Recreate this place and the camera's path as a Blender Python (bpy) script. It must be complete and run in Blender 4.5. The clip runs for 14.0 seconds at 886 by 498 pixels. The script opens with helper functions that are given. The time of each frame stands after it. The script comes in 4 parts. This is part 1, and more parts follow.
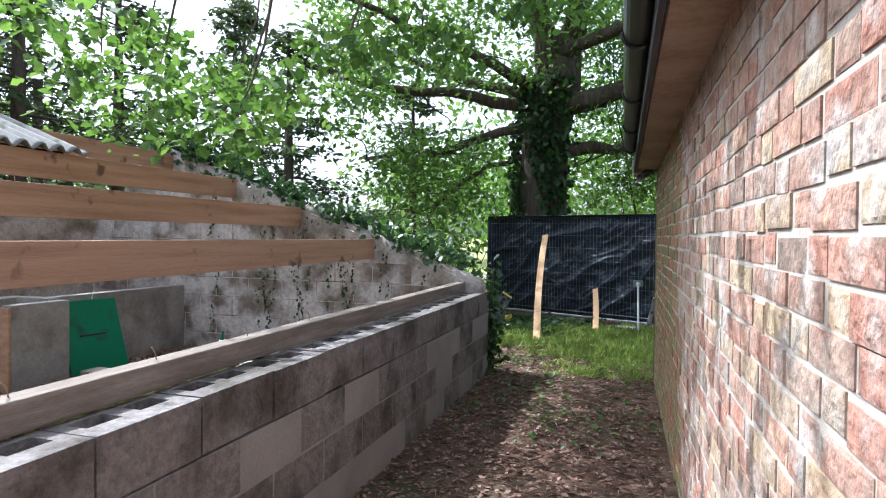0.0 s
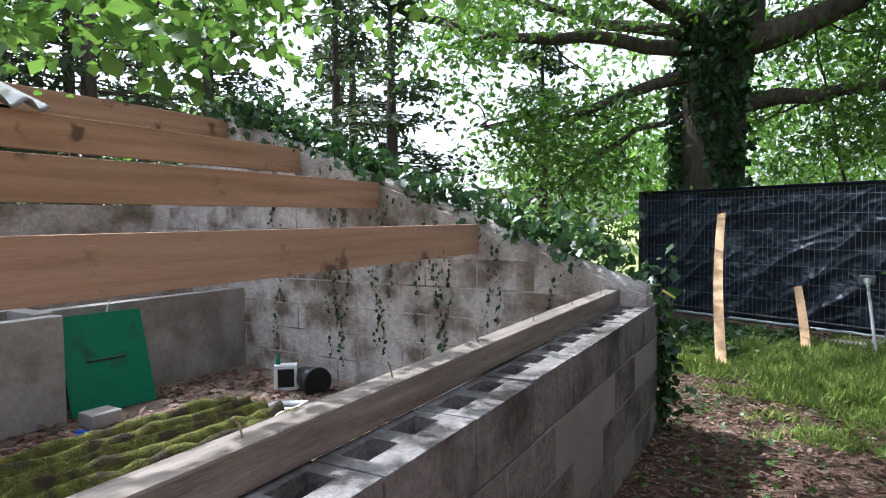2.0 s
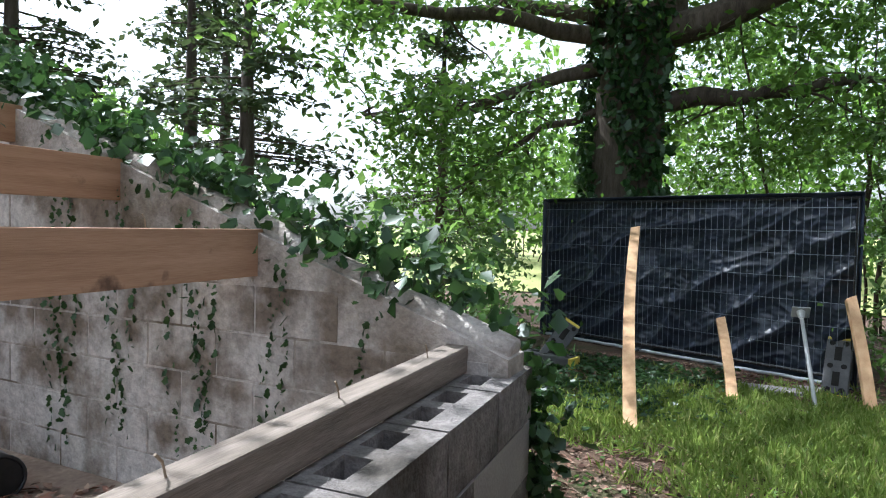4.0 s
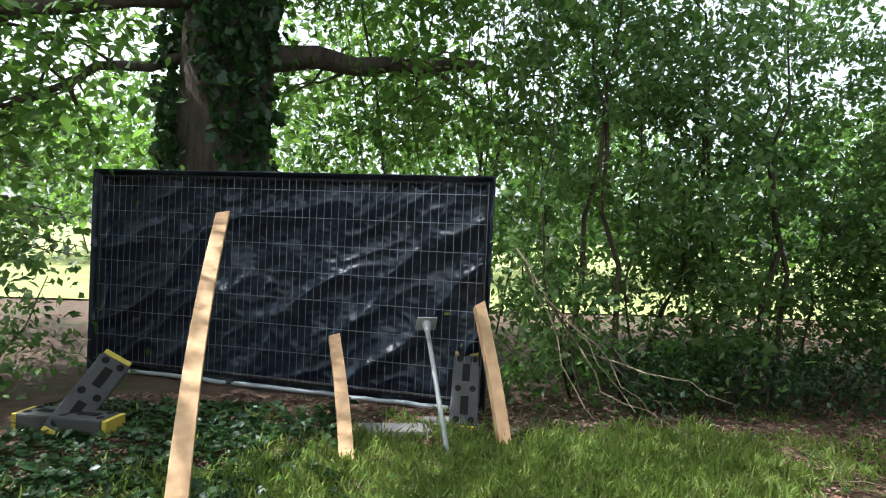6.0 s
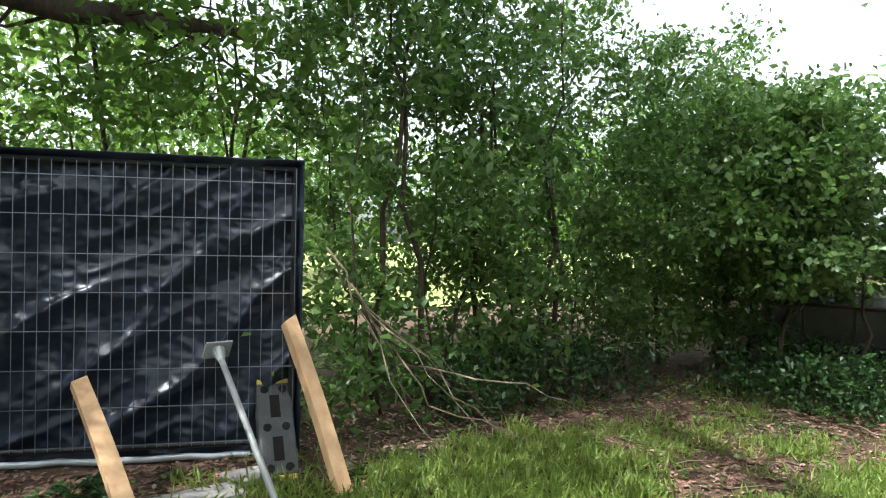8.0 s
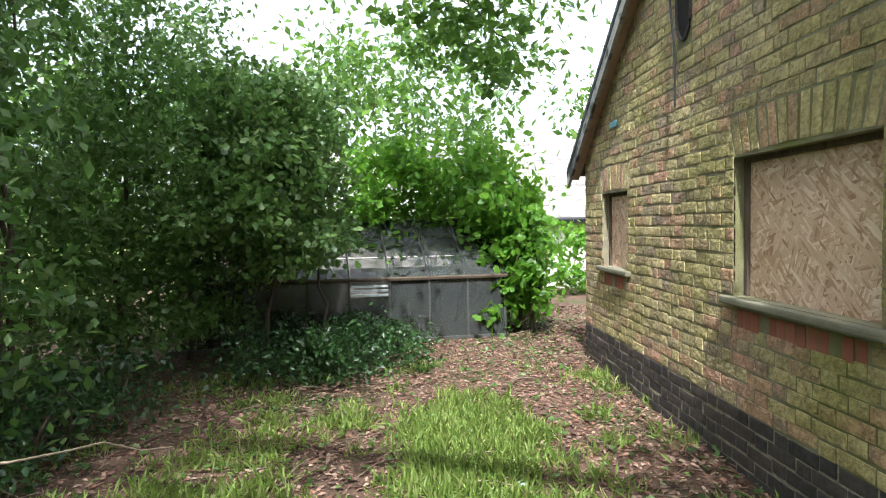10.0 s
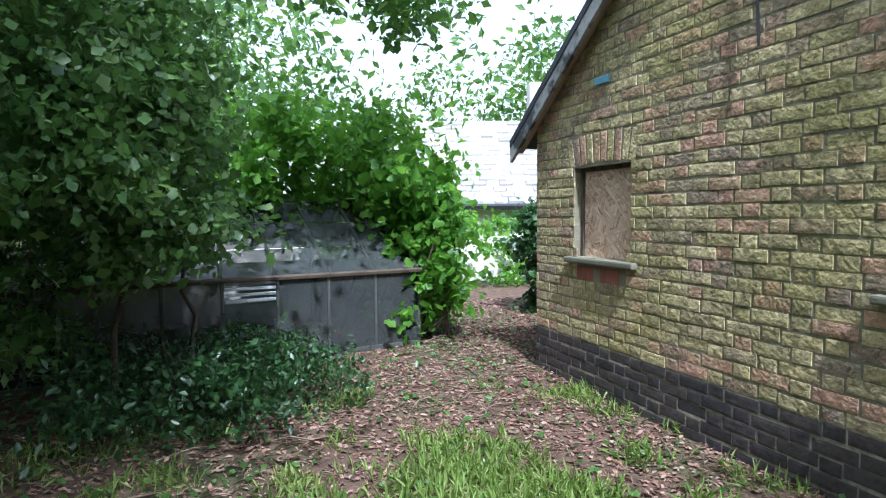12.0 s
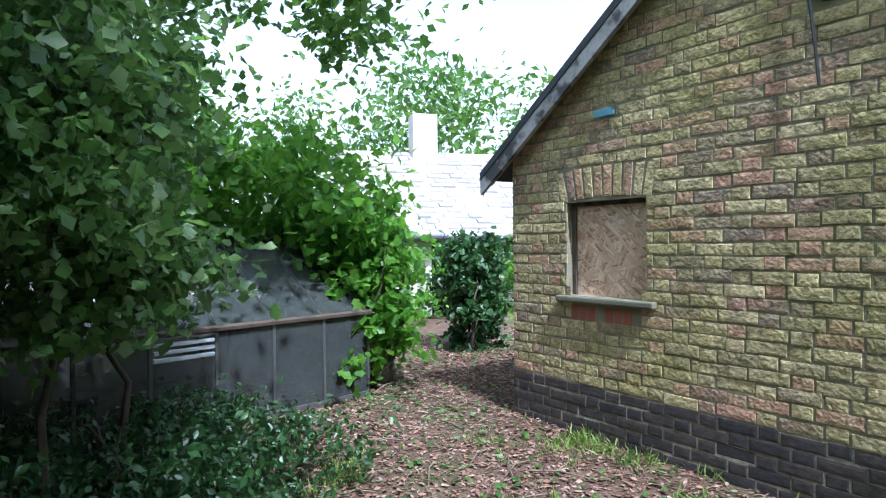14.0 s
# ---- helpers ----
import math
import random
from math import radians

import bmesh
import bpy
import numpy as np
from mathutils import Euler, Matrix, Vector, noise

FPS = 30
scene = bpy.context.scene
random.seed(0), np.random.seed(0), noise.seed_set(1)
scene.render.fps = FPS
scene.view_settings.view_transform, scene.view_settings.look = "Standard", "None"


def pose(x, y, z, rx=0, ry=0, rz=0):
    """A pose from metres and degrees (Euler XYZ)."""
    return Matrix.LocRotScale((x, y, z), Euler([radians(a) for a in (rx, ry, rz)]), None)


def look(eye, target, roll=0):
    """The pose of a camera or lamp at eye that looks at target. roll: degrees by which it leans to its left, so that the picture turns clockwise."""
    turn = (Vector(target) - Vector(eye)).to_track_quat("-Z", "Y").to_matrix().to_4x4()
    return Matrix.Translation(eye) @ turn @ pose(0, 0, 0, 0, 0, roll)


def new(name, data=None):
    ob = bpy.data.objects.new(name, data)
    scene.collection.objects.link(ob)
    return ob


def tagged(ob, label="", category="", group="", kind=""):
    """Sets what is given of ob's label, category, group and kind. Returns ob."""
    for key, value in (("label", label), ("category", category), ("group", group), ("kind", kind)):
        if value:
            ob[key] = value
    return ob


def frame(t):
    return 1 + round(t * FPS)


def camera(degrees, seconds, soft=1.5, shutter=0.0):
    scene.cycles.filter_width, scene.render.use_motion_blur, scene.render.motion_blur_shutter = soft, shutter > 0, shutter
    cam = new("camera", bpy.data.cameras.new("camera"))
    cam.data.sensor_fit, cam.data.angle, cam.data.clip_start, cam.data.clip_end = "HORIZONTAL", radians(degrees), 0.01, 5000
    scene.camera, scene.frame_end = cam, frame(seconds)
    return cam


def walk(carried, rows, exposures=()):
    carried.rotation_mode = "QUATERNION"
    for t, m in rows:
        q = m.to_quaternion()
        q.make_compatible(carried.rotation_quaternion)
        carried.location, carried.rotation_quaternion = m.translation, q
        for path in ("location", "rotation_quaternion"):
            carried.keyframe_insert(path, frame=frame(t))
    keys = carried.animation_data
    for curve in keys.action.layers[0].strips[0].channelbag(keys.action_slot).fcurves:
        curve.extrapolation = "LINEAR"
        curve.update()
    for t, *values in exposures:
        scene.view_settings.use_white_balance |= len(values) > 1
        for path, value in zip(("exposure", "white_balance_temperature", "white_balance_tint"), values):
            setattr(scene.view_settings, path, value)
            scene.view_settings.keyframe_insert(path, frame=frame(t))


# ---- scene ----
cam = camera(70.9, 14.0, soft=1.1)
PATH = [
    (0, 0.043, 0.004, 1.385, -1.24, -0.68, 19.72),
    (0.5, -0.149, 0.580, 1.376, -1.19, -1.16, 20.03),
    (1, -0.353, 1.082, 1.347, -0.97, -1.18, 20.22),
    (1.5, -0.467, 1.562, 1.352, -1.52, -0.86, 23.26),
    (2, -0.690, 1.994, 1.373, -2.68, 0.58, 32.08),
    (2.5, -0.959, 2.539, 1.321, -2.11, 1.41, 44.54),
    (3, -0.979, 2.877, 1.274, -1.58, 1.85, 49.68),
    (3.5, -0.880, 3.170, 1.372, -2.90, 0.55, 39.30),
    (4, -0.930, 3.740, 1.366, -1.98, -1.30, 25.20),
    (4.2, -1.018, 4.033, 1.323, -1.05, -1.56, 17.97),
    (6.3, -0.851, 5.945, 1.301, -0.99, -2.64, -9.79),
    (6.5, -0.768, 6.055, 1.286, -0.66, -2.60, -11.35),
    (7, -0.794, 6.193, 1.280, 0.08, -2.38, -16.97),
    (9.3, -2.068, 7.712, 1.339, -1.79, 0.06, -68.53),
    (9.5, -2.000, 7.859, 1.334, -1.51, 0.43, -74.61),
    (10, -1.436, 8.187, 1.360, -2.30, 0.86, -92.64),
    (10.5, -1.022, 8.388, 1.347, -2.89, 0.56, -104.12),
    (11, -0.587, 8.641, 1.382, -3.60, 0.81, -108.61),
    (11.5, -0.134, 8.770, 1.308, -3.59, 0.96, -109.32),
    (12, 0.167, 9.001, 1.285, -3.28, 0.37, -110.42),
    (12.5, 0.486, 9.245, 1.330, -3.05, 0.67, -112.46),
    (13, 0.814, 9.426, 1.298, -2.44, 1.12, -116.48),
    (13.5, 1.016, 9.611, 1.308, -1.43, 0.99, -120.96),
    (14, 1.094, 9.740, 1.339, -0.60, 0.59, -125.51),
]
walk(cam, [(t, pose(x, y, z, 90 + p, r, w)) for t, x, y, z, p, r, w in PATH], exposures=[(0.0, 1.25, 5500, 10), (4.2, 1.2, 5600, 9), (6.5, 1.4, 5950, 7), (9.5, 1.5, 6100, 9), (11.0, 1.38, 5350, 10), (12.0, 1.2, 5100, 10), (14.0, 1.22, 5000, 10)])

# ---- light ----
world = bpy.data.worlds.new("sky_world")
scene.world = world
world.use_nodes = True
wn = world.node_tree
sky = wn.nodes.new("ShaderNodeTexSky")
sky.sky_type = "NISHITA"
sky.sun_disc = False
SUN_EL, SUN_AZ = radians(54), radians(-80)      # azimuth clockwise from +Y
sky.sun_elevation, sky.sun_rotation = SUN_EL, SUN_AZ
sky.air_density, sky.dust_density, sky.ozone_density = 1.0, 4.0, 1.0
haze = wn.nodes.new("ShaderNodeHueSaturation")      # thin white cloud
haze.inputs["Saturation"].default_value, haze.inputs["Value"].default_value = 0.3, 1.25
wn.links.new(sky.outputs[0], haze.inputs["Color"])
wn.links.new(haze.outputs[0], wn.nodes["Background"].inputs[0])
wn.nodes["Background"].inputs[1].default_value = 0.15
sun = new("sun", bpy.data.lights.new("sun", "SUN"))
sun.data.energy, sun.data.angle, sun.data.color = 3.5, radians(0.6), (1.0, 0.97, 0.92)
sun_dir = Vector((math.sin(SUN_AZ) * math.cos(SUN_EL), math.cos(SUN_AZ) * math.cos(SUN_EL), math.sin(SUN_EL)))
sun.matrix_world = look(sun_dir * 40, (0, 0, 0))

# ---- materials ----
def mat(name, cols, scale=3.0, fine=40.0, rough=0.85, bump=0.3, rand="", mix=0.35, metal=0.0, spec=0.3, stretch=(1, 1, 1), blotch=None, depth=.01, grime=0.0):
    """Two scales of noise through a colour ramp; rand: '', 'object' or 'island' shifts the ramp piece by piece."""
    m = bpy.data.materials.new(name)
    m.use_nodes = True
    nt, L = m.node_tree, m.node_tree.links
    b = nt.nodes["Principled BSDF"]
    b.inputs["Roughness"].default_value, b.inputs["Metallic"].default_value = rough, metal
    b.inputs["Specular IOR Level"].default_value = spec
    co = nt.nodes.new("ShaderNodeTexCoord")
    mp = nt.nodes.new("ShaderNodeMapping")
    mp.inputs["Scale"].default_value = stretch
    geo = nt.nodes.new("ShaderNodeNewGeometry")
    L.new(geo.outputs["Position"], mp.inputs[0])
    n1, n2 = nt.nodes.new("ShaderNodeTexNoise"), nt.nodes.new("ShaderNodeTexNoise")
    n1.inputs["Scale"].default_value, n2.inputs["Scale"].default_value = scale, fine
    n1.inputs["Detail"].default_value, n2.inputs["Detail"].default_value = 5, 4
    L.new(mp.outputs[0], n1.inputs[0]); L.new(mp.outputs[0], n2.inputs[0])
    a = nt.nodes.new("ShaderNodeMix")
    a.inputs[0].default_value = mix
    L.new(n1.outputs[0], a.inputs[2]); L.new(n2.outputs[0], a.inputs[3])
    fac = a.outputs[0]
    if rand:
        src = nt.nodes.new("ShaderNodeObjectInfo").outputs["Random"] if rand == "object" else geo.outputs["Random Per Island"]
        c = nt.nodes.new("ShaderNodeMix")
        c.inputs[0].default_value = 0.62 if rand == "island" or "brick" in name else 0.17
        L.new(fac, c.inputs[2]); L.new(src, c.inputs[3])
        fac = c.outputs[0]
    else:
        st = nt.nodes.new("ShaderNodeMapRange")
        st.inputs[1].default_value, st.inputs[2].default_value = 0.3, 0.7
        L.new(fac, st.inputs[0])
        fac = st.outputs[0]
    rp = nt.nodes.new("ShaderNodeValToRGB")
    el = rp.color_ramp.elements
    while len(el) < len(cols):
        el.new(0.5)
    for i, c in enumerate(cols):
        el[i].position = i / max(1, len(cols) - 1)
        el[i].color = (*c, 1)
    L.new(fac, rp.inputs[0])
    col = rp.outputs[0]
    if blotch:
        # stains or moss with an outline of their own
        bc, bs, lo, hi = blotch
        n3 = nt.nodes.new("ShaderNodeTexNoise")
        n3.inputs["Scale"].default_value, n3.inputs["Detail"].default_value = bs, 7
        L.new(geo.outputs["Position"], n3.inputs[0])
        r3 = nt.nodes.new("ShaderNodeMapRange")
        r3.inputs[1].default_value, r3.inputs[2].default_value = lo, hi
        L.new(n3.outputs[0], r3.inputs[0])
        mx = nt.nodes.new("ShaderNodeMix")
        mx.data_type = "RGBA"
        L.new(r3.outputs[0], mx.inputs[0]); L.new(col, mx.inputs[6])
        mx.inputs[7].default_value = (*bc, 1)
        col = mx.outputs[2]
    if grime:
        # fine pitting and soot, darker and lighter specks
        n4 = nt.nodes.new("ShaderNodeTexNoise")
        n4.inputs["Scale"].default_value, n4.inputs["Detail"].default_value, n4.inputs["Roughness"].default_value = 24, 8, .75
        L.new(geo.outputs["Position"], n4.inputs[0])
        r4 = nt.nodes.new("ShaderNodeMapRange")
        r4.inputs[1].default_value, r4.inputs[2].default_value = .36, .62
        r4.inputs[3].default_value, r4.inputs[4].default_value = 1 - grime, 1 + grime * .6
        L.new(n4.outputs[0], r4.inputs[0])
        mg = nt.nodes.new("ShaderNodeMix")
        mg.data_type, mg.blend_type = "RGBA", "MULTIPLY"
        mg.inputs[0].default_value = 1
        L.new(col, mg.inputs[6]); L.new(r4.outputs[0], mg.inputs[7])
        col = mg.outputs[2]
    L.new(col, b.inputs["Base Color"])
    if bump:
        bp = nt.nodes.new("ShaderNodeBump")
        bp.inputs["Strength"].default_value, bp.inputs["Distance"].default_value = bump, depth
        L.new(a.outputs[0], bp.inputs["Height"])
        L.new(bp.outputs[0], b.inputs["Normal"])
    return m


def leaf_mat(name, cols, glow=0.45, rough=0.45):
    m = mat(name, cols, 1.2, 9, rough, 0, "island", spec=0.5)
    nt, L = m.node_tree, m.node_tree.links
    b = nt.nodes["Principled BSDF"]
    tr = nt.nodes.new("ShaderNodeBsdfTranslucent")
    hs = nt.nodes.new("ShaderNodeHueSaturation")
    hs.inputs["Hue"].default_value, hs.inputs["Value"].default_value = 0.485, 1.7
    col = b.inputs["Base Color"].links[0].from_socket
    L.new(col, hs.inputs["Color"]); L.new(hs.outputs[0], tr.inputs[0])
    mx = nt.nodes.new("ShaderNodeMixShader")
    mx.inputs[0].default_value = glow
    out = nt.nodes["Material Output"]
    L.new(b.outputs[0], mx.inputs[1]); L.new(tr.outputs[0], mx.inputs[2]); L.new(mx.outputs[0], out.inputs[0])
    return m


RED = [(0.077, 0.06, 0.056), (0.172, 0.129, 0.103), (0.292, 0.206, 0.155), (0.361, 0.172, 0.12), (0.344, 0.258, 0.198), (0.387, 0.224, 0.163), (0.396, 0.301, 0.189), (0.344, 0.249, 0.198), (0.516, 0.464, 0.404)]
YEL = [(0.104, 0.088, 0.074), (0.282, 0.230, 0.126), (0.459, 0.370, 0.185), (0.326, 0.267, 0.148), (0.549, 0.445, 0.237), (0.252, 0.192, 0.140), (0.489, 0.282, 0.192), (0.400, 0.334, 0.178), (0.623, 0.549, 0.400)]
DRK = [(.03, .028, .028), (.055, .048, .05), (.075, .06, .055), (.05, .045, .05)]
M_red = mat("old_red_brick", RED, 9, 45, .95, 1.0, "object", blotch=((.44, .40, .355), 7, .49, .70), depth=.03, grime=.36)
M_red_j = mat("old_red_brick_rest", RED, 9, 45, .95, 1.0, "island", blotch=((.44, .40, .355), 7, .49, .70), depth=.03, grime=.36)
M_yel = mat("mossy_stock_brick", YEL, 9, 45, .95, 1.0, "object", blotch=((.26, .24, .065), 1.3, .42, .85), depth=.03, grime=.36)
M_yel_j = mat("mossy_stock_brick_rest", YEL, 9, 45, .95, 1.0, "island", blotch=((.26, .24, .065), 1.3, .42, .85), depth=.03, grime=.36)
MOSSY = [(.10, .085, .05), (.19, .16, .075), (.27, .22, .11), (.36, .15, .09), (.26, .19, .11), (.34, .20, .13)]
M_red_moss = mat("algae_stained_red_brick", MOSSY, 9, 45, .95, 1.0, "island", blotch=((.17, .17, .055), 2.2, .46, .85), depth=.03, grime=.36)
M_dark = mat("blue_black_brick", DRK, 6, 60, .7, .6, "island", grime=.4)
M_point = mat("pale_pointing", [(.22, .19, .14), (.36, .32, .25)], 6, 70, .95, .6, grime=.4)
M_mortar_r = mat("lime_mortar", [(.34, .30, .25), (.52, .48, .42)], 5, 70, .95, .6)
M_mortar_y = mat("mossy_mortar", [(.15, .13, .09), (.30, .27, .19)], 6, 70, .95, .8, blotch=((.13, .14, .03), 1.6, .45, .8))
M_block = mat("concrete_block", [(.18, .16, .148), (.23, .207, .192), (.285, .26, .243)], 7, 60, .95, 1.0, "object", mix=.5, blotch=((.09, .078, .066), 3.4, .46, .66), depth=.02, grime=.35)
M_block_pale = mat("limewashed_block", [(.34, .30, .265), (.52, .475, .43), (.68, .645, .60)], 7, 40, .95, 1.0, "object", mix=.4, blotch=((.19, .15, .115), 3.2, .44, .62), depth=.02, grime=.28)
M_mort_g = mat("grey_mortar", [(.24, .22, .20), (.36, .335, .31)], 4, 80, .95, .7)
M_pale_plain = mat("limewashed_mortar", [(.36, .31, .265), (.58, .53, .48)], 4, 50, .95, 1.0, blotch=((.19, .15, .11), 2.6, .44, .64), depth=.03, grime=.28)
M_slab = mat("grey_render", [(.22, .205, .185), (.30, .28, .26), (.37, .35, .325)], 3.5, 50, .95, .5, blotch=((.15, .13, .11), 2.2, .52, .72), grime=.15)
M_wood = mat("rafter_timber", [(.27, .15, .085), (.40, .235, .14), (.50, .31, .195)], 1.5, 25, .8, .25, stretch=(6, .5, 14), blotch=((.14, .08, .05), 5, .62, .7))
M_wood_grey = mat("weathered_timber", [(.12, .095, .075), (.22, .18, .145), (.32, .27, .23)], 4, 40, .9, .5, stretch=(8, .6, 8))
M_wood_new = mat("fresh_softwood", [(.42, .24, .12), (.56, .35, .19), (.64, .43, .25)], 2, 25, .7, .15, stretch=(10, 10, 1))
M_soffit = mat("stained_soffit", [(.24, .16, .11), (.38, .28, .21), (.45, .35, .27)], 3, 30, .8, .2)
M_black = mat("black_plastic", [(.012, .012, .013), (.025, .025, .027)], 3, 50, .35, .05, spec=.5)
M_slate = mat("dark_roof_edge", [(.03, .032, .038), (.07, .072, .08)], 4, 40, .6, .3)
M_barge = mat("flaking_painted_board", [(.20, .20, .20), (.42, .41, .40)], 5, 40, .7, .3, blotch=((.06, .06, .06), 6, .52, .62))
M_asb = mat("asbestos_sheet", [(.15, .145, .135), (.27, .26, .245)], 3, 60, .9, .3, blotch=((.10, .11, .07), 6, .58, .7))
M_metal = mat("galvanised_sheet", [(.45, .48, .52), (.62, .66, .70)], 3, 40, .45, .1, metal=.4)
M_moss = mat("moss", [(.025, .025, .01), (.10, .10, .02), (.19, .19, .035)], 14, 90, 1, 1.0, blotch=((.05, .035, .02), 6, .50, .62), depth=.04)
M_green = mat("green_painted_board", [(.0, .13, .06), (.004, .19, .09)], 2, 40, .5, .05, blotch=((.01, .09, .05), 4, .6, .7))
M_tarp = mat("black_tarpaulin", [(.010, .015, .027), (.020, .029, .052)], 2, 30, .36, .3, spec=.55)
M_wire = mat("galvanised_wire", [(.20, .23, .28), (.32, .35, .40)], 5, 60, .4, 0, metal=.7)
M_bark = mat("oak_bark", [(.035, .026, .02), (.09, .07, .052), (.14, .115, .09)], 5, 30, .95, 1.0, stretch=(3, 3, .6))
M_twig = mat("twig_bark", [(.05, .035, .025), (.11, .085, .06)], 5, 40, .95, .3)
M_twigd = mat("fallen_twig", [(.10, .07, .05), (.22, .17, .12)], 5, 40, .95, .2)
M_dry = mat("dry_twig", [(.20, .15, .10), (.36, .29, .21)], 5, 40, .95, .2)
M_osb = mat("osb_board", [(.5, .32, .2), (.6, .4, .28)], 30, 110, .75, .3)


def strand_nodes(m):
    """Long pressed wood flakes lying at several angles."""
    nt, L = m.node_tree, m.node_tree.links
    geo = nt.nodes.new("ShaderNodeNewGeometry")
    col = None
    for k, turn in enumerate((20, 75, -50)):
        rot = nt.nodes.new("ShaderNodeMapping")
        rot.inputs["Rotation"].default_value = (0, radians(turn), 0)
        sc = nt.nodes.new("ShaderNodeMapping")
        sc.inputs["Location"].default_value, sc.inputs["Scale"].default_value = (k * 3.7, 0, k * 1.9), (62, 1, 11)
        vo = nt.nodes.new("ShaderNodeTexVoronoi")
        vo.inputs["Scale"].default_value = 1
        L.new(geo.outputs["Position"], rot.inputs[0]); L.new(rot.outputs[0], sc.inputs[0]); L.new(sc.outputs[0], vo.inputs["Vector"])
        sep = nt.nodes.new("ShaderNodeSeparateColor")
        L.new(vo.outputs["Color"], sep.inputs[0])
        rp = nt.nodes.new("ShaderNodeValToRGB")
        el = rp.color_ramp.elements
        el[0].color, el[1].color = (.36, .205, .12, 1), (.80, .63, .49, 1)
        e = el.new(.3); e.color = (.58, .38, .25, 1)
        e = el.new(.75); e.color = (.66, .47, .33, 1)
        L.new(sep.outputs[0], rp.inputs[0])
        if col is None:
            col = rp.outputs[0]
        else:
            th = nt.nodes.new("ShaderNodeMath")
            th.operation = "GREATER_THAN"
            th.inputs[1].default_value = .58
            L.new(sep.outputs[1], th.inputs[0])
            mx = nt.nodes.new("ShaderNodeMix")
            mx.data_type = "RGBA"
            L.new(th.outputs[0], mx.inputs[0]); L.new(col, mx.inputs[6]); L.new(rp.outputs[0], mx.inputs[7])
            col = mx.outputs[2]
    L.new(col, nt.nodes["Principled BSDF"].inputs["Base Color"])


strand_nodes(M_osb)
M_sill = mat("lichen_stone_sill", [(.12, .115, .075), (.21, .195, .145)], 6, 60, .9, .4)
M_alu = mat("dull_aluminium", [(.07, .07, .065), (.14, .14, .13)], 5, 50, .5, .1, metal=.5)
M_redb = mat("bright_red_brick", [(.24, .09, .06), (.36, .13, .085)], 6, 60, .9, .5, "island")
M_whitep = mat("white_plastic", [(.55, .56, .55), (.7, .7, .69)], 4, 40, .5, .1)
M_blue = mat("blue_plastic", [(.02, .06, .35), (.04, .12, .5)], 6, 30, .5, .1)
M_cyan = mat("faded_blue_tile", [(.12, .30, .40), (.2, .42, .52)], 6, 30, .5, .1)
M_yellow = mat("yellow_plastic_end", [(.55, .42, .05), (.7, .55, .12)], 6, 40, .6, .1)
M_rubber = mat("grey_recycled_plastic", [(.05, .05, .05), (.10, .10, .10)], 5, 60, .6, .2)
M_zinc = mat("galvanised_tube", [(.36, .37, .36), (.52, .53, .52)], 5, 60, .5, .1, metal=.3)
M_tile = mat("sunlit_roof_tile", [(.14, .125, .115), (.30, .28, .26), (.42, .40, .37)], 5, 60, .9, .3, "island")
M_cot = mat("pale_render", [(.5, .47, .42), (.66, .62, .56)], 3, 40, .9, .2)
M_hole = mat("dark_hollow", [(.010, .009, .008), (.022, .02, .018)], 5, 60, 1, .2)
M_litter = mat("dead_leaf", [(.06, .032, .022), (.17, .085, .055), (.26, .14, .10), (.32, .23, .17), (.11, .06, .042), (.19, .105, .08), (.25, .135, .10)], 6, 40, .85, 0, "island")
M_grass = leaf_mat("grass_blade", [(.09, .15, .025), (.15, .23, .04), (.22, .30, .07), (.38, .34, .16)], .45, .6)
M_oak = leaf_mat("oak_leaf", [(.03, .075, .012), (.06, .135, .02), (.09, .18, .028), (.14, .25, .04)], .5)
M_bush = leaf_mat("hedge_leaf", [(.03, .075, .018), (.07, .145, .032), (.12, .22, .05), (.33, .40, .24)], .5, .38)
M_ivy = leaf_mat("ivy_leaf", [(.012, .035, .010), (.022, .06, .014), (.035, .085, .02), (.06, .12, .03)], .25, .4)
M_vine = leaf_mat("vine_leaf", [(.06, .16, .015), (.09, .22, .02), (.13, .28, .03), (.17, .32, .04)], .55)
M_needle = leaf_mat("conifer_needle", [(.02, .04, .014), (.035, .06, .02), (.055, .085, .03), (.07, .07, .035)], .3, .6)

M_ground = mat("leaf_mould", [(.035, .022, .015), (.075, .045, .03), (.12, .074, .05), (.17, .115, .08)], 9, 60, .95, 1.0, mix=.5, blotch=((.045, .065, .02), .8, .52, .7))
M_floor = mat("dirty_concrete_floor", [(.11, .078, .058), (.23, .175, .135), (.40, .34, .285)], 2.2, 30, .95, .7)

glass = bpy.data.materials.new("grimy_glass")
glass.use_nodes = True
gn = glass.node_tree
gb = gn.nodes["Principled BSDF"]
gb.inputs["Base Color"].default_value = (.055, .06, .058, 1)
gb.inputs["Roughness"].default_value = .08
gt_ = gn.nodes.new("ShaderNodeBsdfTransparent")
gm = gn.nodes.new("ShaderNodeMixShader")
gno = gn.nodes.new("ShaderNodeTexNoise")
gno.inputs["Scale"].default_value = 3
gr = gn.nodes.new("ShaderNodeMapRange")
gr.inputs[3].default_value, gr.inputs[4].default_value = .35, .95
gn.links.new(gno.outputs[0], gr.inputs[0]); gn.links.new(gr.outputs[0], gm.inputs[0])
gn.links.new(gt_.outputs[0], gm.inputs[1]); gn.links.new(gb.outputs[0], gm.inputs[2])
gn.links.new(gm.outputs[0], gn.nodes["Material Output"].inputs[0])

